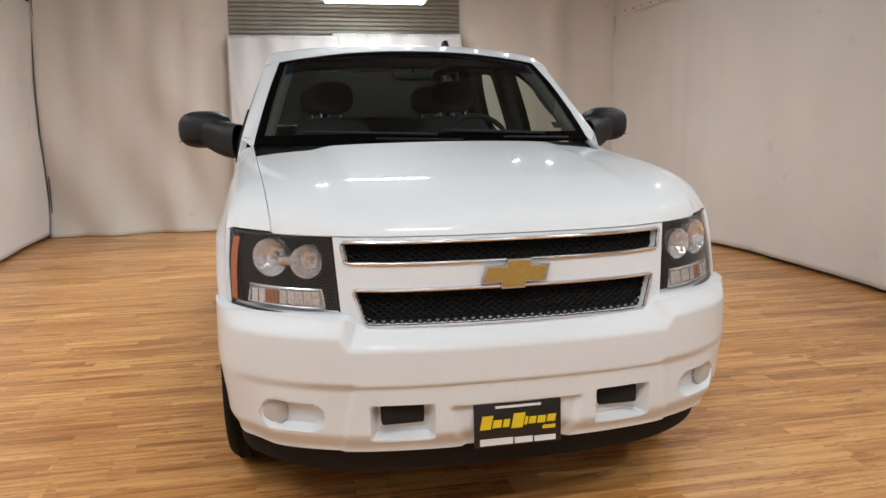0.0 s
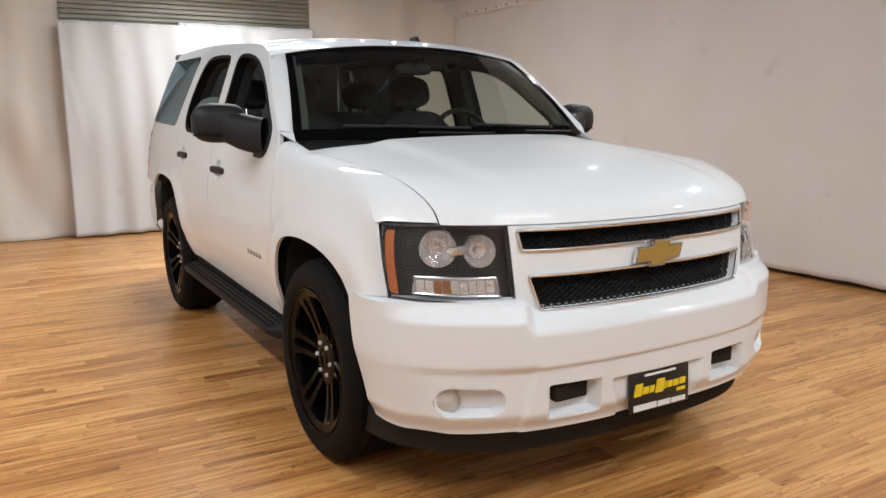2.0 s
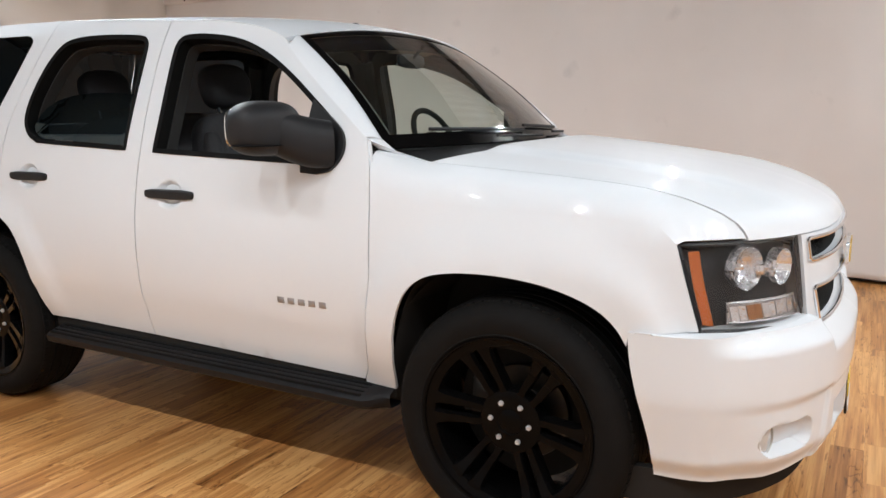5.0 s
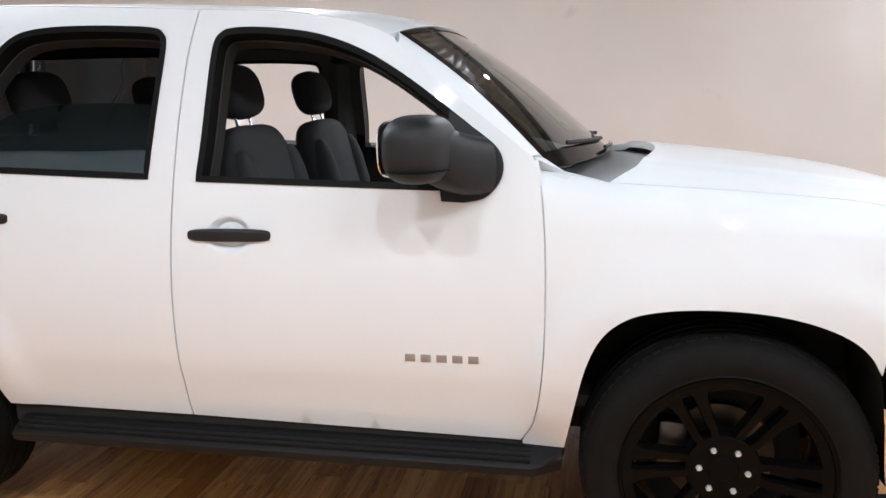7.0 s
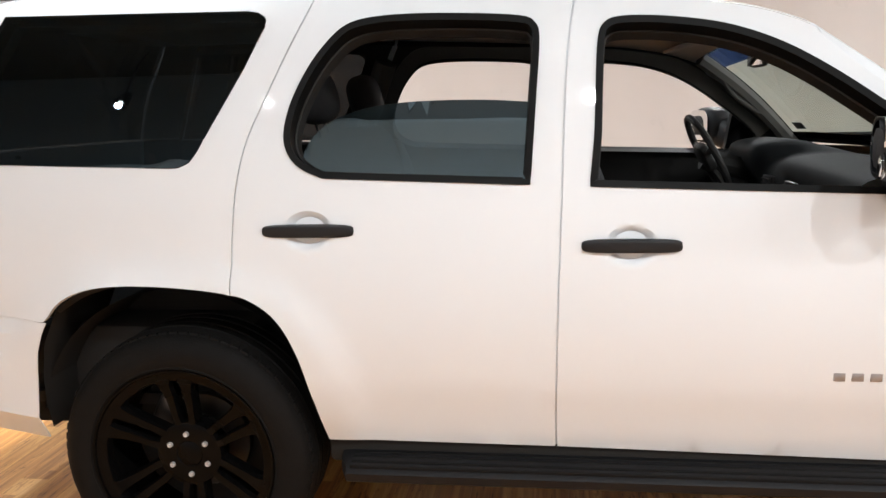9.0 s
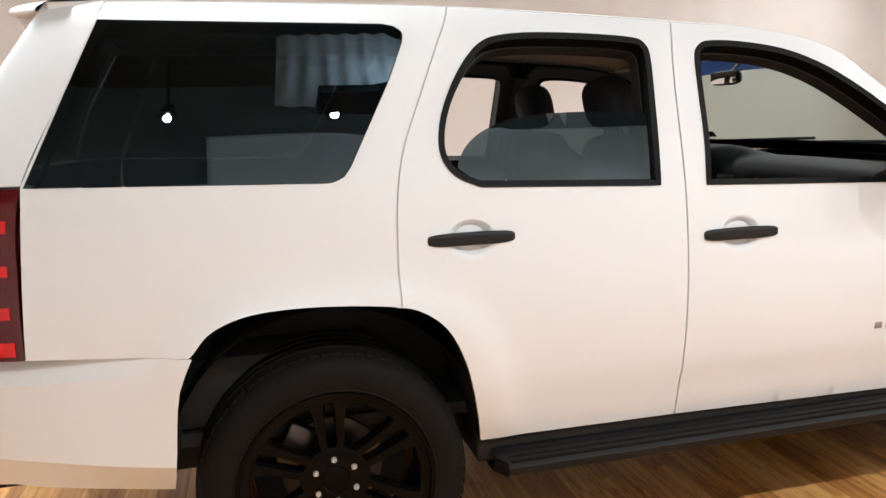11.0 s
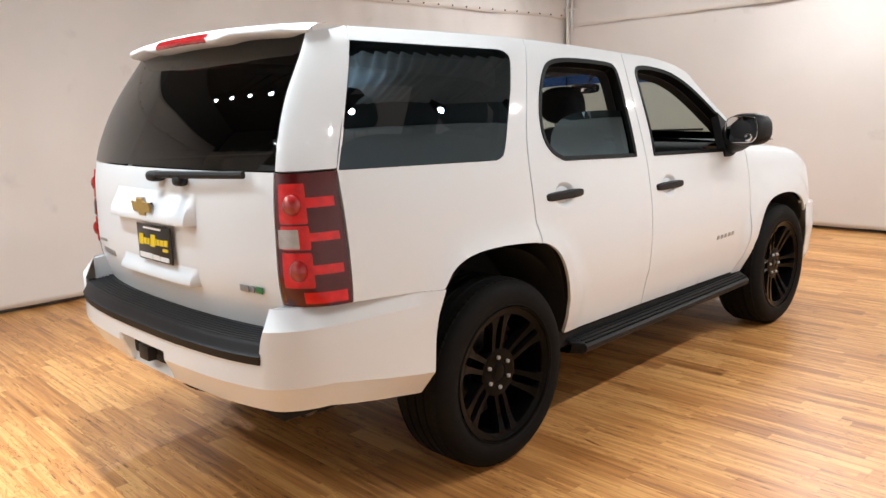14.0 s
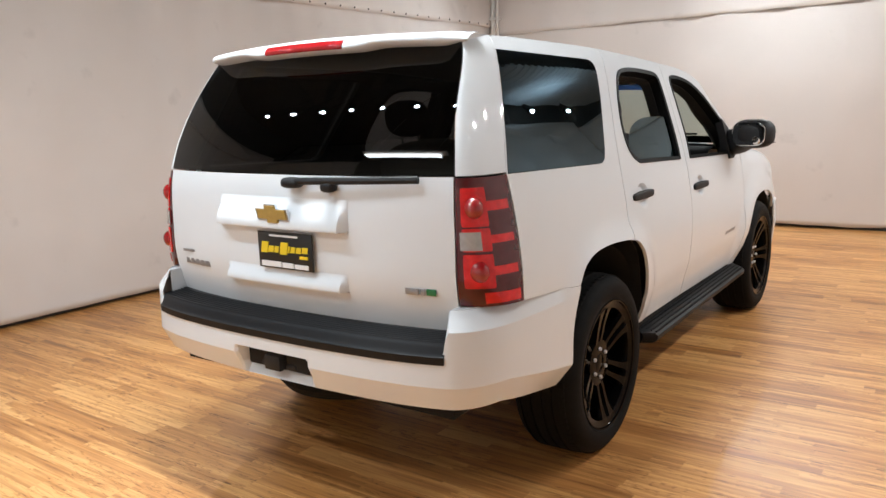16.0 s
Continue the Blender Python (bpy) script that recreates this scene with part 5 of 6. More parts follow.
def soften(loop, r):
    """Cuts the corners of a loop round by r."""
    out = []
    n = len(loop)
    for i in range(n):
        a, b, c = (np.array(loop[(i + k) % n], float) for k in (-1, 0, 1))
        p = b + (a - b) / np.linalg.norm(a - b) * r
        q = b + (c - b) / np.linalg.norm(c - b) * r
        out += [tuple((1 - t) ** 2 * p + 2 * t * (1 - t) * b + t * t * q) for t in steps(0, 1, 5)]
    return out


for hole, name in ((HOLE_UP, "upper"), (HOLE_LOW, "lower")):
    loop_tube("chrome_edge", soften(inset_loop(hole, 0.002), 0.014), front_point, 0.0065, CHROME, grille, 0.004)
    verts, faces = [], []
    z0, z1 = min(p[1] for p in hole) - 0.005, max(p[1] for p in hole) + 0.005
    pitch, h = 0.030, z1 - z0
    for direction in (1, -1):
        x = -0.58 - h * 1.6
        while x < 0.58 + h * 1.6:
            pts = []
            for t in steps(0, 1, 6):
                px, pz = x + direction * (t - 0.5) * h * 1.45, z0 + h * t
                if abs(px) < 0.565:
                    p = np.array(front_point(px, pz))
                    pts.append(p + np.array((0, 0.030, 0)))
            if len(pts) > 1:
                v, fs = tube(pts, 0.0038, 4)
                faces += [tuple(i + len(verts) for i in q) for q in fs]
                verts += v
            x += pitch
    link("mesh", verts, faces, MESH_BLACK, grille, "black diamond mesh")
    link("mesh_back", *panel(inset_loop(hole, -0.012), [], front_point, 0.08, 0.0, -0.055), DARK, grille)
link("bonnet_seal", *lattice(lambda x, v: tuple(np.array(front_point(x, 1.030 + 0.022 * v)) + np.array((0, 0.012 + 0.02 * v, 0))), steps(-0.90, 0.90, 40), steps(0, 1, 3)), DARK, car)

BOW = [(-0.122, -0.028), (-0.050, -0.028), (-0.050, -0.051), (0.032, -0.051), (0.036, -0.028), (0.106, -0.028), (0.122, 0.028), (0.052, 0.028), (0.056, 0.051), (-0.026, 0.051), (-0.032, 0.028), (-0.106, 0.028)]


def emblem(parent, at, scale, face):
    """A plain gold cross-bar shape with a bright rim."""
    e = empty("emblem", parent)
    e.location = at
    for name, grow, t, mat in (("rim", 1.0, 0.012, CHROME), ("face", 0.90, 0.017, GOLD)):
        bm = bmesh.new()
        lo = [bm.verts.new((x * scale * grow * (1 if name == "face" else 1.0), 0, z * scale * (grow if name == "rim" else 0.86))) for x, z in BOW]
        hi = [bm.verts.new((v.co.x * 0.985, face * t, v.co.z * 0.97)) for v in lo]
        bm.faces.new(hi)
        for k in range(12):
            bm.faces.new((lo[k], lo[(k + 1) % 12], hi[(k + 1) % 12], hi[k]))
        bmesh.ops.recalc_face_normals(bm, faces=list(bm.faces))
        part(name, bm, mat, e)
    return e


emblem(grille, (0.0, 0.052, 0.914), 1.0, -1)


def dealer_plate(parent, at, face):
    """Black plate with a yellow mark and white lines, all as plain bars."""
    p = empty("plate", parent)
    p.location = at
    part("board", box(-0.154, 0.154, -0.005, 0.005, -0.076, 0.076, 0.004), PLATE_BLACK, p, "black advertising plate with yellow and white bars")
    y0, y1 = (-0.0085, -0.004) if face < 0 else (0.004, 0.0085)
    s = 1 if face < 0 else -1
    marks = [("yellow_bar", YELLOW, -0.135, -0.098, -0.012, 0.034), ("yellow_bar", YELLOW, -0.092, -0.062, -0.008, 0.018), ("yellow_bar", YELLOW, -0.056, -0.034, -0.008, 0.018),
             ("yellow_bar", YELLOW, -0.026, 0.014, -0.014, 0.036), ("yellow_bar", YELLOW, 0.020, 0.030, -0.006, 0.022), ("yellow_bar", YELLOW, 0.036, 0.060, -0.004, 0.020),
             ("yellow_bar", YELLOW, 0.066, 0.094, -0.004, 0.020), ("yellow_bar", YELLOW, 0.100, 0.130, -0.002, 0.022), ("yellow_bar", YELLOW, 0.085, 0.130, -0.026, -0.014),
             ("white_bar", WHITE_PRINT, -0.135, -0.020, -0.068, -0.046), ("white_bar", WHITE_PRINT, -0.014, 0.050, -0.068, -0.048), ("white_bar", WHITE_PRINT, 0.056, 0.132, -0.068, -0.050),
             ("white_bar", WHITE_PRINT, -0.080, 0.080, 0.058, 0.066)]
    for name, mat, a, b, c, d in marks:
        bar = box(min(s * a, s * b), max(s * a, s * b), y0, y1, c, d)
        for vert in bar.verts:
            vert.co.x += s * 0.22 * (vert.co.z - c) if mat == YELLOW else 0
        part(name, bar, mat, p)
    return p


pl = dealer_plate(car, (0.0, 0.013, 0.402), -1)
pl.rotation_euler = (radians(-3), 0, 0)

for side in SIDES:
    f = sided(head_point, side)
    head = [o for o in car.children if o.name.startswith("headlamp") and (o.data.vertices[0].co.x > 0) == (side > 0)][0]
    for cw, cz, r in ((0.56, 0.972, 0.062), (0.235, 0.962, 0.053)):
        p = np.array(f(cw, cz)) - normal_of(f, cw, cz) * 0.036
        m = Matrix.Translation(p) @ pose(0, 0, 0, 0, 0, -90 + (30 if cw > 0.4 else 20) * side)
        part("reflector", lathe([(0.012, -0.016), (0.03, -0.010), (r * 0.8, 0.006), (r, 0.026), (r * 1.06, 0.031), (r * 1.10, 0.0)], 14, m), REFLECTOR, head, "round faceted chrome reflector", 20)
        part("bulb_cap", lathe([(0.011, -0.016), (0.011, 0.008), (0.006, 0.014), (0.0005, 0.015)], 16, m), REFLECTOR, head)
    blob = bmesh.new()
    superblob(blob, tuple(np.array(f(0.40, 0.962)) - normal_of(f, 0.40, 0.962) * 0.026), (0.040, 0.016, 0.019), 4, 12)
    part("bridge", blob, CHROME, head)
    turn = [(0.10, 0.806), (0.78, 0.815), (0.76, 0.872), (0.12, 0.868)]
    sink = lambda d: (lambda w, z, f=f: tuple(np.array(f(w, z)) - normal_of(f, w, z) * d))
    link("turn_signal", *panel(turn, [], sink(0.018), 0.06, 0.0), LENS_GREY, head, "clear ribbed turn signal")
    link("signal_rim", *tube([sink(0.014)(*p) for p in resample(turn, 0.06)], 0.0045, 6, True), CHROME, head)
    for k in range(9):
        w0 = 0.14 + 0.068 * k
        c = [(w0, 0.816), (w0 + 0.060, 0.818), (w0 + 0.060, 0.861), (w0, 0.859)]
        link("signal_cell", *panel(c, [], sink(0.0145 + 0.002 * (k % 2)), 0.05, 0.003), (SIGNAL_AMBER if k in (5, 6) else REFLECTOR), head)
    link("side_marker", *panel([(0.895, 0.808), (0.965, 0.815), (0.962, 0.92), (0.945, 1.025), (0.875, 1.025), (0.89, 0.92)], [], sink(0.006), 0.04, 0.0), AMBER, head, "amber side marker")
    # fog lamp, and a dark block for the shade inside the tow opening
    m = Matrix.Translation((side * 0.806, 0.222, 0.447)) @ pose(0, 0, 0, 0, 0, -90 + 18 * side)
    part("fog_lamp", lathe([(0.050, -0.04), (0.050, 0.012), (0.046, 0.016), (0.044, 0.010), (0.03, 0.016), (0.0005, 0.020)], 32, m), FOG_LENS, front_bumper, "round fog lamp with a frosted lens")
    part("tow_opening", box(side * 0.385 - 0.072, side * 0.385 + 0.072, 0.055, 0.10, 0.418, 0.484, 0.008), DARK, front_bumper)

# ---- tail details ----
for side in SIDES:
    f = sided(corner_point, side)
    lamp = [o for o in car.children if o.name.startswith("tail_lamp") and (o.data.vertices[0].co.x > 0) == (side > 0)][0]
    lift = lambda w, z, f=f: tuple(np.array(f(w, z)) + normal_of(f, min(max(w, 0.01), 0.99), z) * 0.004)
    for z0, z1, t0, t1 in ((1.196, 1.333, 1.250, 1.284), (1.107, 1.190, 1.135, 1.164), (0.974, 1.097, 1.020, 1.053)):
        cell = soften([(0.44, z0), (0.90, z0), (0.90, z1), (0.44, z1)], 0.02)
        link("red_cell", *panel(cell, [], lift, 0.05, 0.006), RED, lamp, "bright red lens cell")
        link("red_tab", *lattice(lift, steps(0.07, 0.45, 6), steps(t0, t1, 3), 0.004), RED, lamp)
    link("red_foot", *lattice(lift, steps(0.06, 0.62, 8), steps(0.918, 0.958, 3), 0.004), RED, lamp)
    for cw, cz, r in ((0.67, 1.262, 0.040), (0.67, 1.034, 0.040)):
        dome = bmesh.new()
        superblob(dome, tuple(np.array(f(cw, cz)) - normal_of(f, cw, cz) * 0.006), (r, r * 0.75, r), 2, 20)
        part("bulb_dome", dome, BRAKE_RED, lamp, "round glossy red bulb lens")
    lift2 = lambda w, z, f=f: tuple(np.array(f(w, z)) + normal_of(f, min(max(w, 0.01), 0.99), z) * 0.008)
    link("reverse_lens", *lattice(lift2, steps(0.60, 0.93, 6), steps(1.112, 1.178, 4), 0.004), LENS_GREY, lamp, "clear reversing lens")

tail_shift = lambda d: (lambda x, z: (lambda p: (p[0], p[1] + d, p[2]))(tail_point(x, z)))


def mould(name, x0, x1, z0, z1, d):
    """A soft raised moulding on the tailgate."""
    def f(u, v):
        x, z = x0 + (x1 - x0) * u, z0 + (z1 - z0) * v
        edge = smooth(0, 0.03, u) * smooth(1, 0.97, u) * smooth(1.05, 0.10, v) * smooth(0, 0.045, v)
        p = tail_point(x, z)
        return (p[0], p[1] + d * edge + 0.001, p[2])
    return link(name, *lattice(f, [0, 0.015, 0.03, 0.05, 0.07] + steps(0.12, 0.88, 14) + [0.93, 0.95, 0.97, 0.985, 1], [0, 0.04, 0.08, 0.12, 0.2, 0.3, 0.4, 0.5, 0.6, 0.7, 0.8, 0.9, 1], 0.0), PAINT, tailgate)


mould("plate_shelf", -0.362, 0.378, 1.155, 1.283, 0.042)
mould("plate_sill", -0.348, 0.348, 0.918, 0.990, 0.035)
emblem(tailgate, (0.0, tail_point(0, 1.215)[1] + 0.030, 1.217), 0.80, 1)
dealer_plate(car, (-0.042, tail_point(0, 1.07)[1] + 0.016, 1.066), 1)
for k in range(5):
    x = 0.700 - 0.042 * k
    b = box(x - 0.034, x, 0, 0.005, 0.942, 0.968, 0.001)
    b.transform(Matrix.Translation((0, tail_point(x, 0.955)[1], 0)))
    part("badge_bar", b, BADGE, tailgate)
b = box(0.58, 0.70, 0.0, 0.004, 1.000, 1.012, 0.001)
b.transform(Matrix.Translation((0, tail_point(0.64, 1.0)[1], 0)))
part("script_bar", b, BADGE, tailgate)
for x0, x1, mat in ((-0.665, -0.605, BADGE), (-0.690, -0.668, BADGE), (-0.735, -0.693, GREEN)):
    b = box(x0, x1, 0, 0.005, 0.938, 0.962, 0.001)
    b.transform(Matrix.Translation((0, tail_point((x0 + x1) / 2, 0.95)[1] + 0.003, 0)))
    part("badge_bar", b, mat, tailgate)
rw = empty("rear_wiper", car)
pts = [np.array(tail_point(-0.08 - 0.60 * t, 1.352 + 0.012 * t)) + np.array((0, 0.045 - 0.02 * t, 0)) for t in steps(0, 1, 14)]
link("arm", *tube(pts, 0.011, 8, flat=1.3), BLACK, rw)
blob = bmesh.new()
superblob(blob, (-0.10, tail_point(0.1, 1.35)[1] + 0.03, 1.345), (0.05, 0.03, 0.022), 3, 16)
part("pivot_cover", blob, BLACK, rw)
blob = bmesh.new()
superblob(blob, (-0.285, tail_point(0.28, 1.33)[1] + 0.02, 1.333), (0.035, 0.025, 0.022), 3, 16)
part("latch", blob, BLACK, rw)


def spoiler_point(u, v):
    """Wing over the rear window: v runs from the roof over the lip to the underside; its ends run into the rear pillars."""
    x = u * 0.722
    end = smooth(0.86, 1.0, abs(u))
    prof_y = hermite([0, 0.2, 0.45, 0.55, 0.62, 0.75, 1], [4.56, 4.66, 4.80, 4.832, 4.836, 4.80, 4.66])(v) - 0.07 * u * u * smooth(0, 0.4, v)
    prof_z = hermite([0, 0.2, 0.45, 0.55, 0.62, 0.75, 1], [1.924, 1.922, 1.908, 1.897, 1.882, 1.866, 1.862])(v)
    prof_z -= 0.022 * abs(u) ** 2 + 0.016 * smooth(0.45, 0.55, v) * smooth(0.55, 0.35, abs(u)) * smooth(1.0, 0.8, v)
    return (x, prof_y + (4.60 + 0.09 * smooth(0, 0.6, v) - prof_y) * end, prof_z + (1.896 - 0.034 * smooth(0.2, 0.7, v) - prof_z) * end)


spoiler = link("spoiler", *lattice(spoiler_point, steps(-1, 1, 36), [0, 0.1, 0.2, 0.3, 0.4, 0.45, 0.5, 0.53, 0.56, 0.59, 0.62, 0.66, 0.7, 0.8, 0.9, 1]), PAINT, car)
link("brake_light", *lattice(lambda u, v: tuple(np.array(spoiler_point(u * 0.302, 0.50 + 0.16 * v)) + np.array((0, 0.006, 0.001))), steps(-1, 1, 16), steps(0, 1, 5), 0.01), BRAKE_RED, spoiler, "long red high-level brake light")
# hitch, its opening's shade given by a dark block
part("hitch_opening", box(-0.185, 0.185, 5.00, 5.085, 0.568, 0.652, 0.01), DARK, rear_bumper)
hitch = bmesh.new()
add_box(hitch, -0.045, 0.045, 5.05, 5.125, 0.575, 0.64, 0.006)
add_box(hitch, -0.10, 0.10, 5.06, 5.09, 0.572, 0.60, 0.006)
part("tow_receiver", hitch, BLACK, car)
link("exhaust_pipe", *tube([(-0.50, 4.3, 0.40), (-0.55, 4.6, 0.40), (-0.62, 4.72, 0.435), (-0.68, 4.78, 0.435)], 0.034, 14), DISC, car)
part("spare_wheel", lathe([(0.12, -0.09), (0.34, -0.10), (0.37, -0.06), (0.37, 0.06), (0.34, 0.10), (0.12, 0.09)], 40, Matrix.Translation((0.0, 4.60, 0.50)) @ pose(0, 0, 0, 0, 90, 0)), RUBBER, car)

# ---- cabin ----
link("headliner", *lattice(lambda u, v: (lambda p: (p[0] * 0.95, p[1], p[2] - 0.045))(roof_point(u, 0.01 + 0.97 * v)), [u * 0.97 for u in us[::2]], steps(0, 1, 16)), HEADLINER, car)
part("cabin_floor", box(-0.80, 0.80, 1.35, 4.75, 0.52, 0.56), TRIM_DARK, car)
for side in SIDES:
    f = sided(side_point, side)
    link("quarter_trim", *panel(inset_loop(resample(QUARTER, 0.04), 0.012), [inset_loop(resample(WIN_Q, 0.03), 0.01)], f, 0.09, 0.04, -0.05), TRIM_DARK, car)
    post = [np.array((side * (side_x(y, z) - 0.075), y, z)) for y, z in GAP_M if 1.2 < z < 1.75]
    link("centre_post", *tube([tuple(p) for p in post], 0.055, 10), PILLAR_TRIM, car)
    post = [np.array((side * (side_x(y, z) - 0.085), y, z)) for y, z in GAP_R if 1.15 < z < 1.77]
    link("rear_post", *tube([tuple(p) for p in post], 0.055, 10), PILLAR_TRIM, car)
    post = [np.array(glass_point(side * 0.965, t)) + np.array((-side * 0.02, 0.02, -0.03)) for t in steps(0.03, 0.98, 10)]
    link("pillar_trim", *tube([tuple(p) for p in post], 0.035, 8), PILLAR_TRIM, car)
    grab = [tuple(np.array(glass_point(side * 0.955, t)) + np.array((-side * 0.035, 0.055 + 0.03 * math.sin(math.pi * (t - 0.35) / 0.35), -0.03))) for t in steps(0.35, 0.70, 10)]
    link("grab_handle", *tube(grab, 0.012, 8), PILLAR_TRIM, car)
    visor = bmesh.new()
    add_box(visor, -0.19, 0.19, -0.085, 0.085, -0.008, 0.008, 0.007, m=Matrix.Translation((side * 0.40, 2.12, 1.750)) @ pose(0, 0, 0, -12))
    part("sun_visor", visor, HEADLINER, car)

dash = hermite([0, 0.15, 0.35, 0.5, 0.65, 0.8, 1.0], [1.36, 1.48, 1.68, 1.79, 1.83, 1.80, 1.74])
dash_z = hermite([0, 0.15, 0.35, 0.5, 0.65, 0.8, 1.0], [1.255, 1.282, 1.283, 1.255, 1.17, 1.02, 0.80])


def dash_point(u, v):
    x = u * 0.82
    hood = smooth(0.26, 0.14, abs(x - 0.40)) * smooth(0.1, 0.32, v) * smooth(0.75, 0.5, v)
    return (x, dash(v) + 0.12 * abs(u) ** 2 * (1 - v) + 0.07 * hood, dash_z(v) + 0.055 * hood)


dashboard = link("dashboard", *lattice(dash_point, steps(-1, 1, 48), steps(0, 1, 24)), DASH, car, "dark grey grained dashboard")
for x in (-0.66, -0.16, 0.12):
    vent = empty("air_vent", dashboard)
    part("frame", box(x - 0.06, x + 0.06, 1.815, 1.845, 1.12, 1.20, 0.008), BLACK, vent)
    for k in range(4):
        part("slat", box(x - 0.05, x + 0.05, 1.84, 1.852, 1.132 + 0.017 * k, 1.138 + 0.017 * k), TRIM_DARK, vent)
wheel_pose = Matrix.Translation((0.40, 2.02, 1.268)) @ pose(0, 0, 0, 62)
steer = empty("steering_wheel", car)
ring = [tuple(wheel_pose @ Vector((0.19 * math.cos(a), 0.19 * math.sin(a), 0))) for a in steps(0, 2 * math.pi, 40)[:-1]]
link("rim", *tube(ring, 0.0155, 8, True), TRIM_DARK, steer, "dark steering wheel rim")
blob = bmesh.new()
superblob(blob, (0, 0, -0.015), (0.085, 0.07, 0.03), 2.8, 20, 1.0, wheel_pose)
part("hub", blob, TRIM_DARK, steer)
for a in (15, 165, 250, 290):
    c, s2 = math.cos(radians(a)), math.sin(radians(a))
    link("spoke", *tube([tuple(wheel_pose @ Vector((0.06 * c, 0.06 * s2, -0.012))), tuple(wheel_pose @ Vector((0.185 * c, 0.185 * s2, 0)))], 0.014, 6), TRIM_DARK, steer)
link("column", *tube([tuple(wheel_pose @ Vector((0, 0, -0.03))), (0.40, 1.74, 1.17)], 0.05, 10), TRIM_DARK, steer)
mir = empty("inside_mirror", car)
blob = bmesh.new()
superblob(blob, (0.0, 1.93, 1.665), (0.115, 0.016, 0.034), 3.2, 20)
part("housing", blob, BLACK, mir)
part("mirror_glass", box(-0.098, 0.098, 1.944, 1.9485, 1.639, 1.691, 0.002), MIRROR_GLASS, mir, "mirror glass")
link("stalk", *tube([(0, 1.915, 1.68), (0, 1.86, 1.73)], 0.008, 6), BLACK, mir)
console = empty("overhead_console", car)
part("body", box(-0.13, 0.13, 2.12, 2.42, 1.775, 1.812, 0.014), HEADLINER, console)
LAMP_WHITE = material("dome_lens", (0.7, 0.7, 0.7), 0.3)
for x in (-0.05, 0.05):
    part("map_lens", box(x - 0.03, x + 0.03, 2.20, 2.27, 1.770, 1.778, 0.003), LAMP_WHITE, console)
part("dome_lamp", box(-0.06, 0.06, 3.05, 3.18, 1.838, 1.856, 0.006), LAMP_WHITE, car)


def car_seat(x, y, width, rests, name):
    """Seat with cushion, leaning back and headrests on chrome posts."""
    s = empty(name, car)
    s.location = (x, y, 0)
    h = width / 2
    c = bmesh.new()
    superblob(c, (0, -0.02, 0.82), (h, 0.27, 0.085), 4, 28)
    part("cushion", c, CLOTH_BLACK, s)
    lean = Matrix.Translation((0, 0.20, 0.86)) @ pose(0, 0, 0, -14)
    b = bmesh.new()
    superblob(b, (0, 0, 0.275), (h, 0.075, 0.315), 4.2, 28, 1.0, lean)
    part("backrest", b, CLOTH_BLACK, s)
    for o in (-1, 1):
        bb = bmesh.new()
        superblob(bb, (o * (h - 0.05), -0.045, 0.25), (0.05, 0.06, 0.25), 3, 16, 1.0, lean)
        part("bolster", bb, CLOTH_BLACK, s)
    for rx in rests:
        r = empty("headrest", s)
        blob = bmesh.new()
        superblob(blob, (rx, -0.01, 0.72), (0.145, 0.070, 0.104), 2.8, 24, 1.0, lean)
        part("cushion", blob, CLOTH_BLACK, r)
        for o in (-0.06, 0.06):
            link("post", *tube([tuple(lean @ Vector((rx + o, 0, 0.54))), tuple(lean @ Vector((rx + o, 0, 0.68)))], 0.006, 6), CHROME, r)
    return s


car_seat(-0.40, 2.37, 0.52, (0,), "front_seat")
car_seat(0.40, 2.37, 0.52, (0,), "front_seat")
car_seat(0.0, 3.22, 1.36, (-0.42, 0.42), "rear_bench")
part("centre_console", box(-0.13, 0.13, 1.85, 2.65, 0.56, 0.92, 0.04), TRIM_DARK, car)
part("load_cover", box(-0.78, 0.78, 3.75, 4.6, 0.56, 0.80, 0.03), TRIM_DARK, car)

# ---- floor boards ----
BOARD_W, BOARD_L = 0.130, 1.52


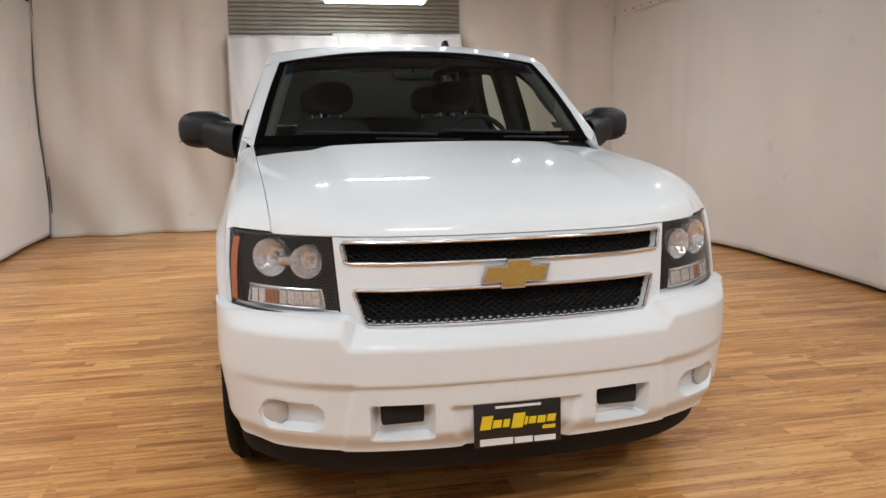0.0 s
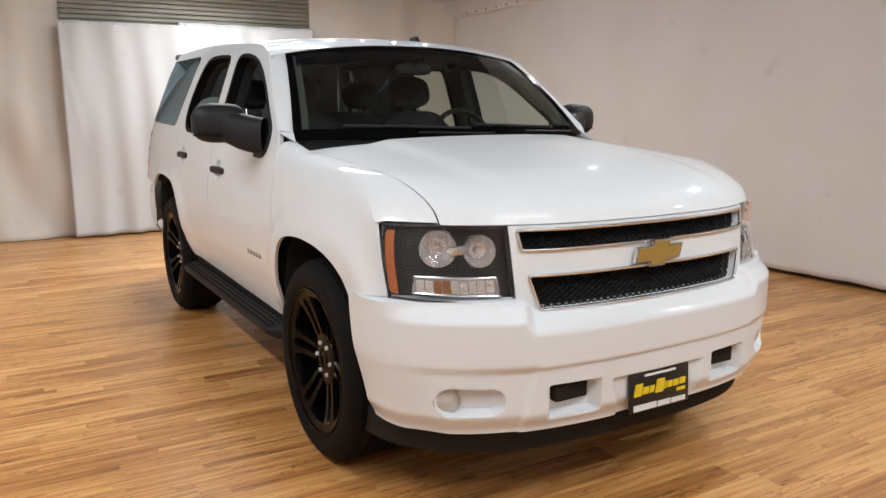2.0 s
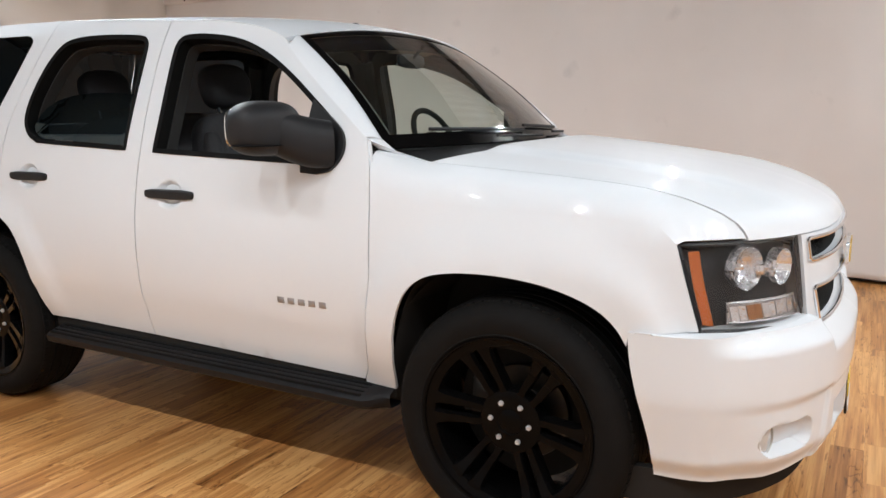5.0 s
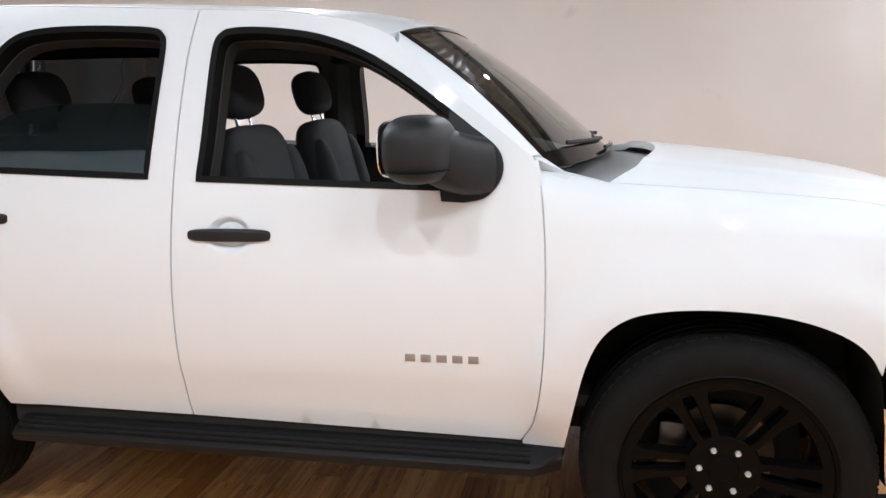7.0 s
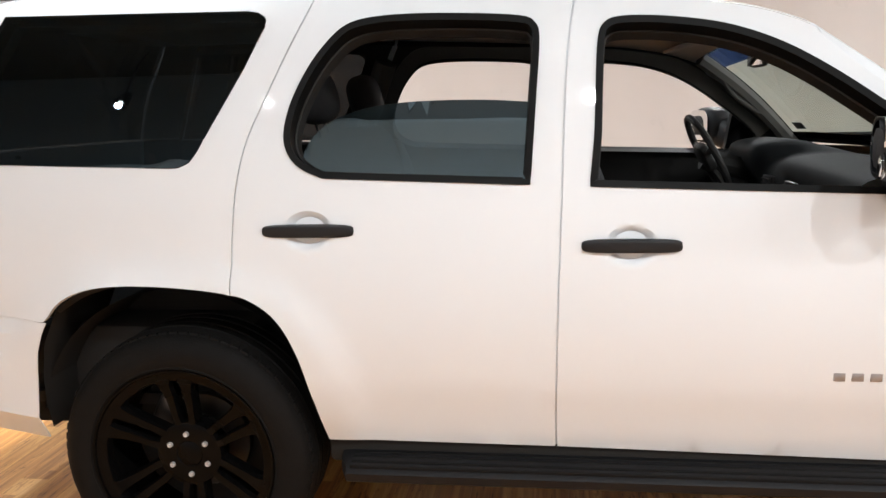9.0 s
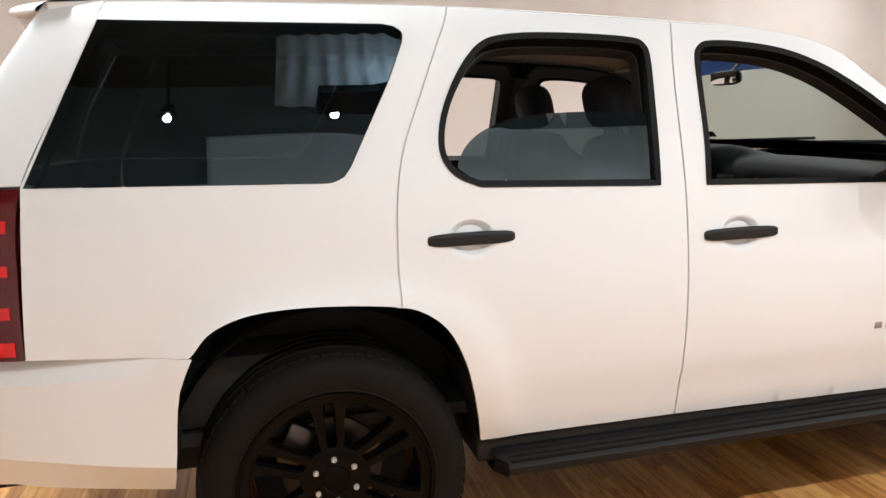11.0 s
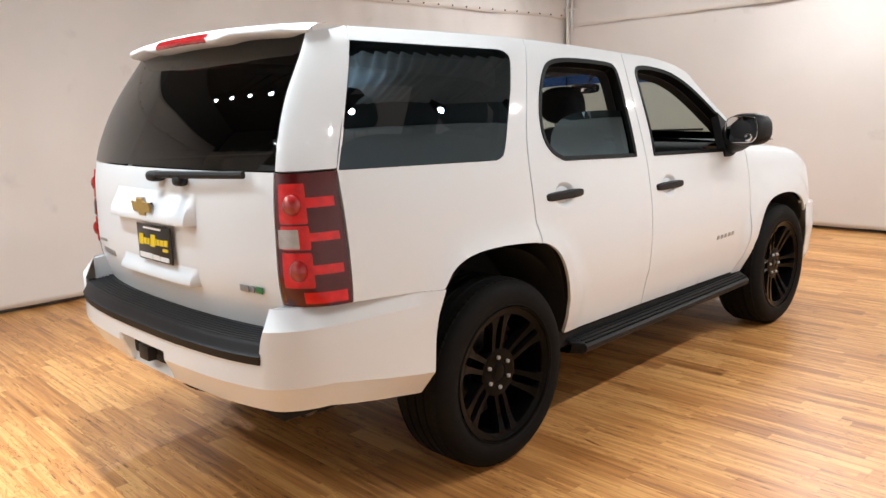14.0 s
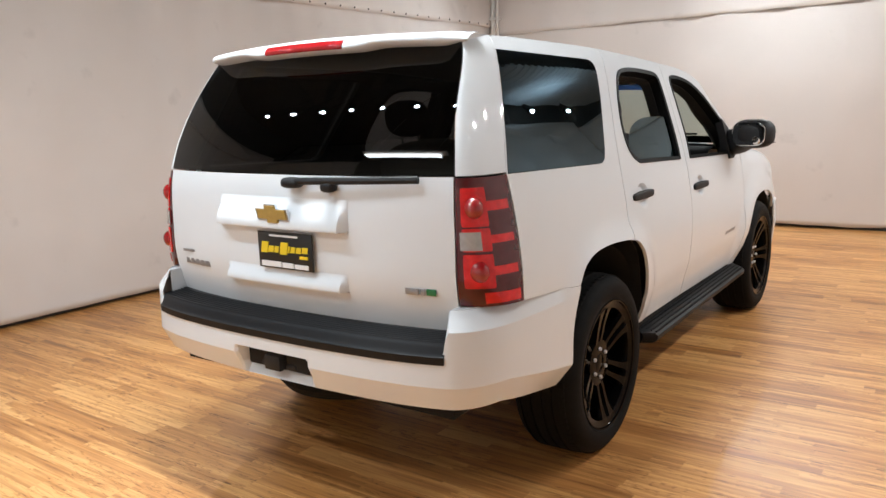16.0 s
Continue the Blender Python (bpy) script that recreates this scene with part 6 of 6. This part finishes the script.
def board_geometry(x0, x1, y0, y1):
    c, g = 0.0005, 0.0002
    lo, hi = -0.012, 0.0
    v = [(x0 + g, y0 + g, lo), (x1 - g, y0 + g, lo), (x1 - g, y1 - g, lo), (x0 + g, y1 - g, lo),
         (x0 + g, y0 + g, hi - c), (x1 - g, y0 + g, hi - c), (x1 - g, y1 - g, hi - c), (x0 + g, y1 - g, hi - c),
         (x0 + c, y0 + c, hi), (x1 - c, y0 + c, hi), (x1 - c, y1 - c, hi), (x0 + c, y1 - c, hi)]
    f = [(8, 9, 10, 11)] + [(a, (a + 1) % 4, 4 + (a + 1) % 4, 4 + a) for a in range(4)] + [(4 + a, 4 + (a + 1) % 4, 8 + (a + 1) % 4, 8 + a) for a in range(4)]
    return v, f


full_board = None
single, rest_v, rest_f = 0, [], []
rows = int((ROOM_Y1 - ROOM_Y0 + 0.2) / BOARD_W) + 1
rnd = random.Random(11)
for r in range(rows):
    y0 = ROOM_Y0 - 0.1 + r * BOARD_W
    x = ROOM_X0 - 0.1 - rnd.uniform(0, BOARD_L)
    while x < ROOM_X1 + 0.1:
        whole = x > ROOM_X0 - 0.1 and x + BOARD_L < ROOM_X1 + 0.1
        near = x + BOARD_L / 2 < 1.2 and -2.6 < y0 < 7.9
        if whole and near and single < 300:
            if full_board is None:
                full_board = link("plank", *board_geometry(-BOARD_L / 2, BOARD_L / 2, -BOARD_W / 2, BOARD_W / 2), WOOD_BOARD, floor, sharp=0)
                full_board.data.polygons.foreach_set("use_smooth", [False] * len(full_board.data.polygons))
                ob = full_board
            else:
                ob = new("plank", full_board.data)
                ob.parent = floor
            ob.location = (x + BOARD_L / 2, y0 + BOARD_W / 2, 0)
            single += 1
        else:
            v, f = board_geometry(max(x, ROOM_X0 - 0.1), min(x + BOARD_L, ROOM_X1 + 0.1), y0, y0 + BOARD_W)
            rest_f += [tuple(i + len(rest_v) for i in q) for q in f]
            rest_v += v
        x += BOARD_L
rest = link("planks", rest_v, rest_f, WOOD_REST, floor, sharp=0)
rest.data.polygons.foreach_set("use_smooth", [False] * len(rest.data.polygons))
tagged(rest, kind="stuff")
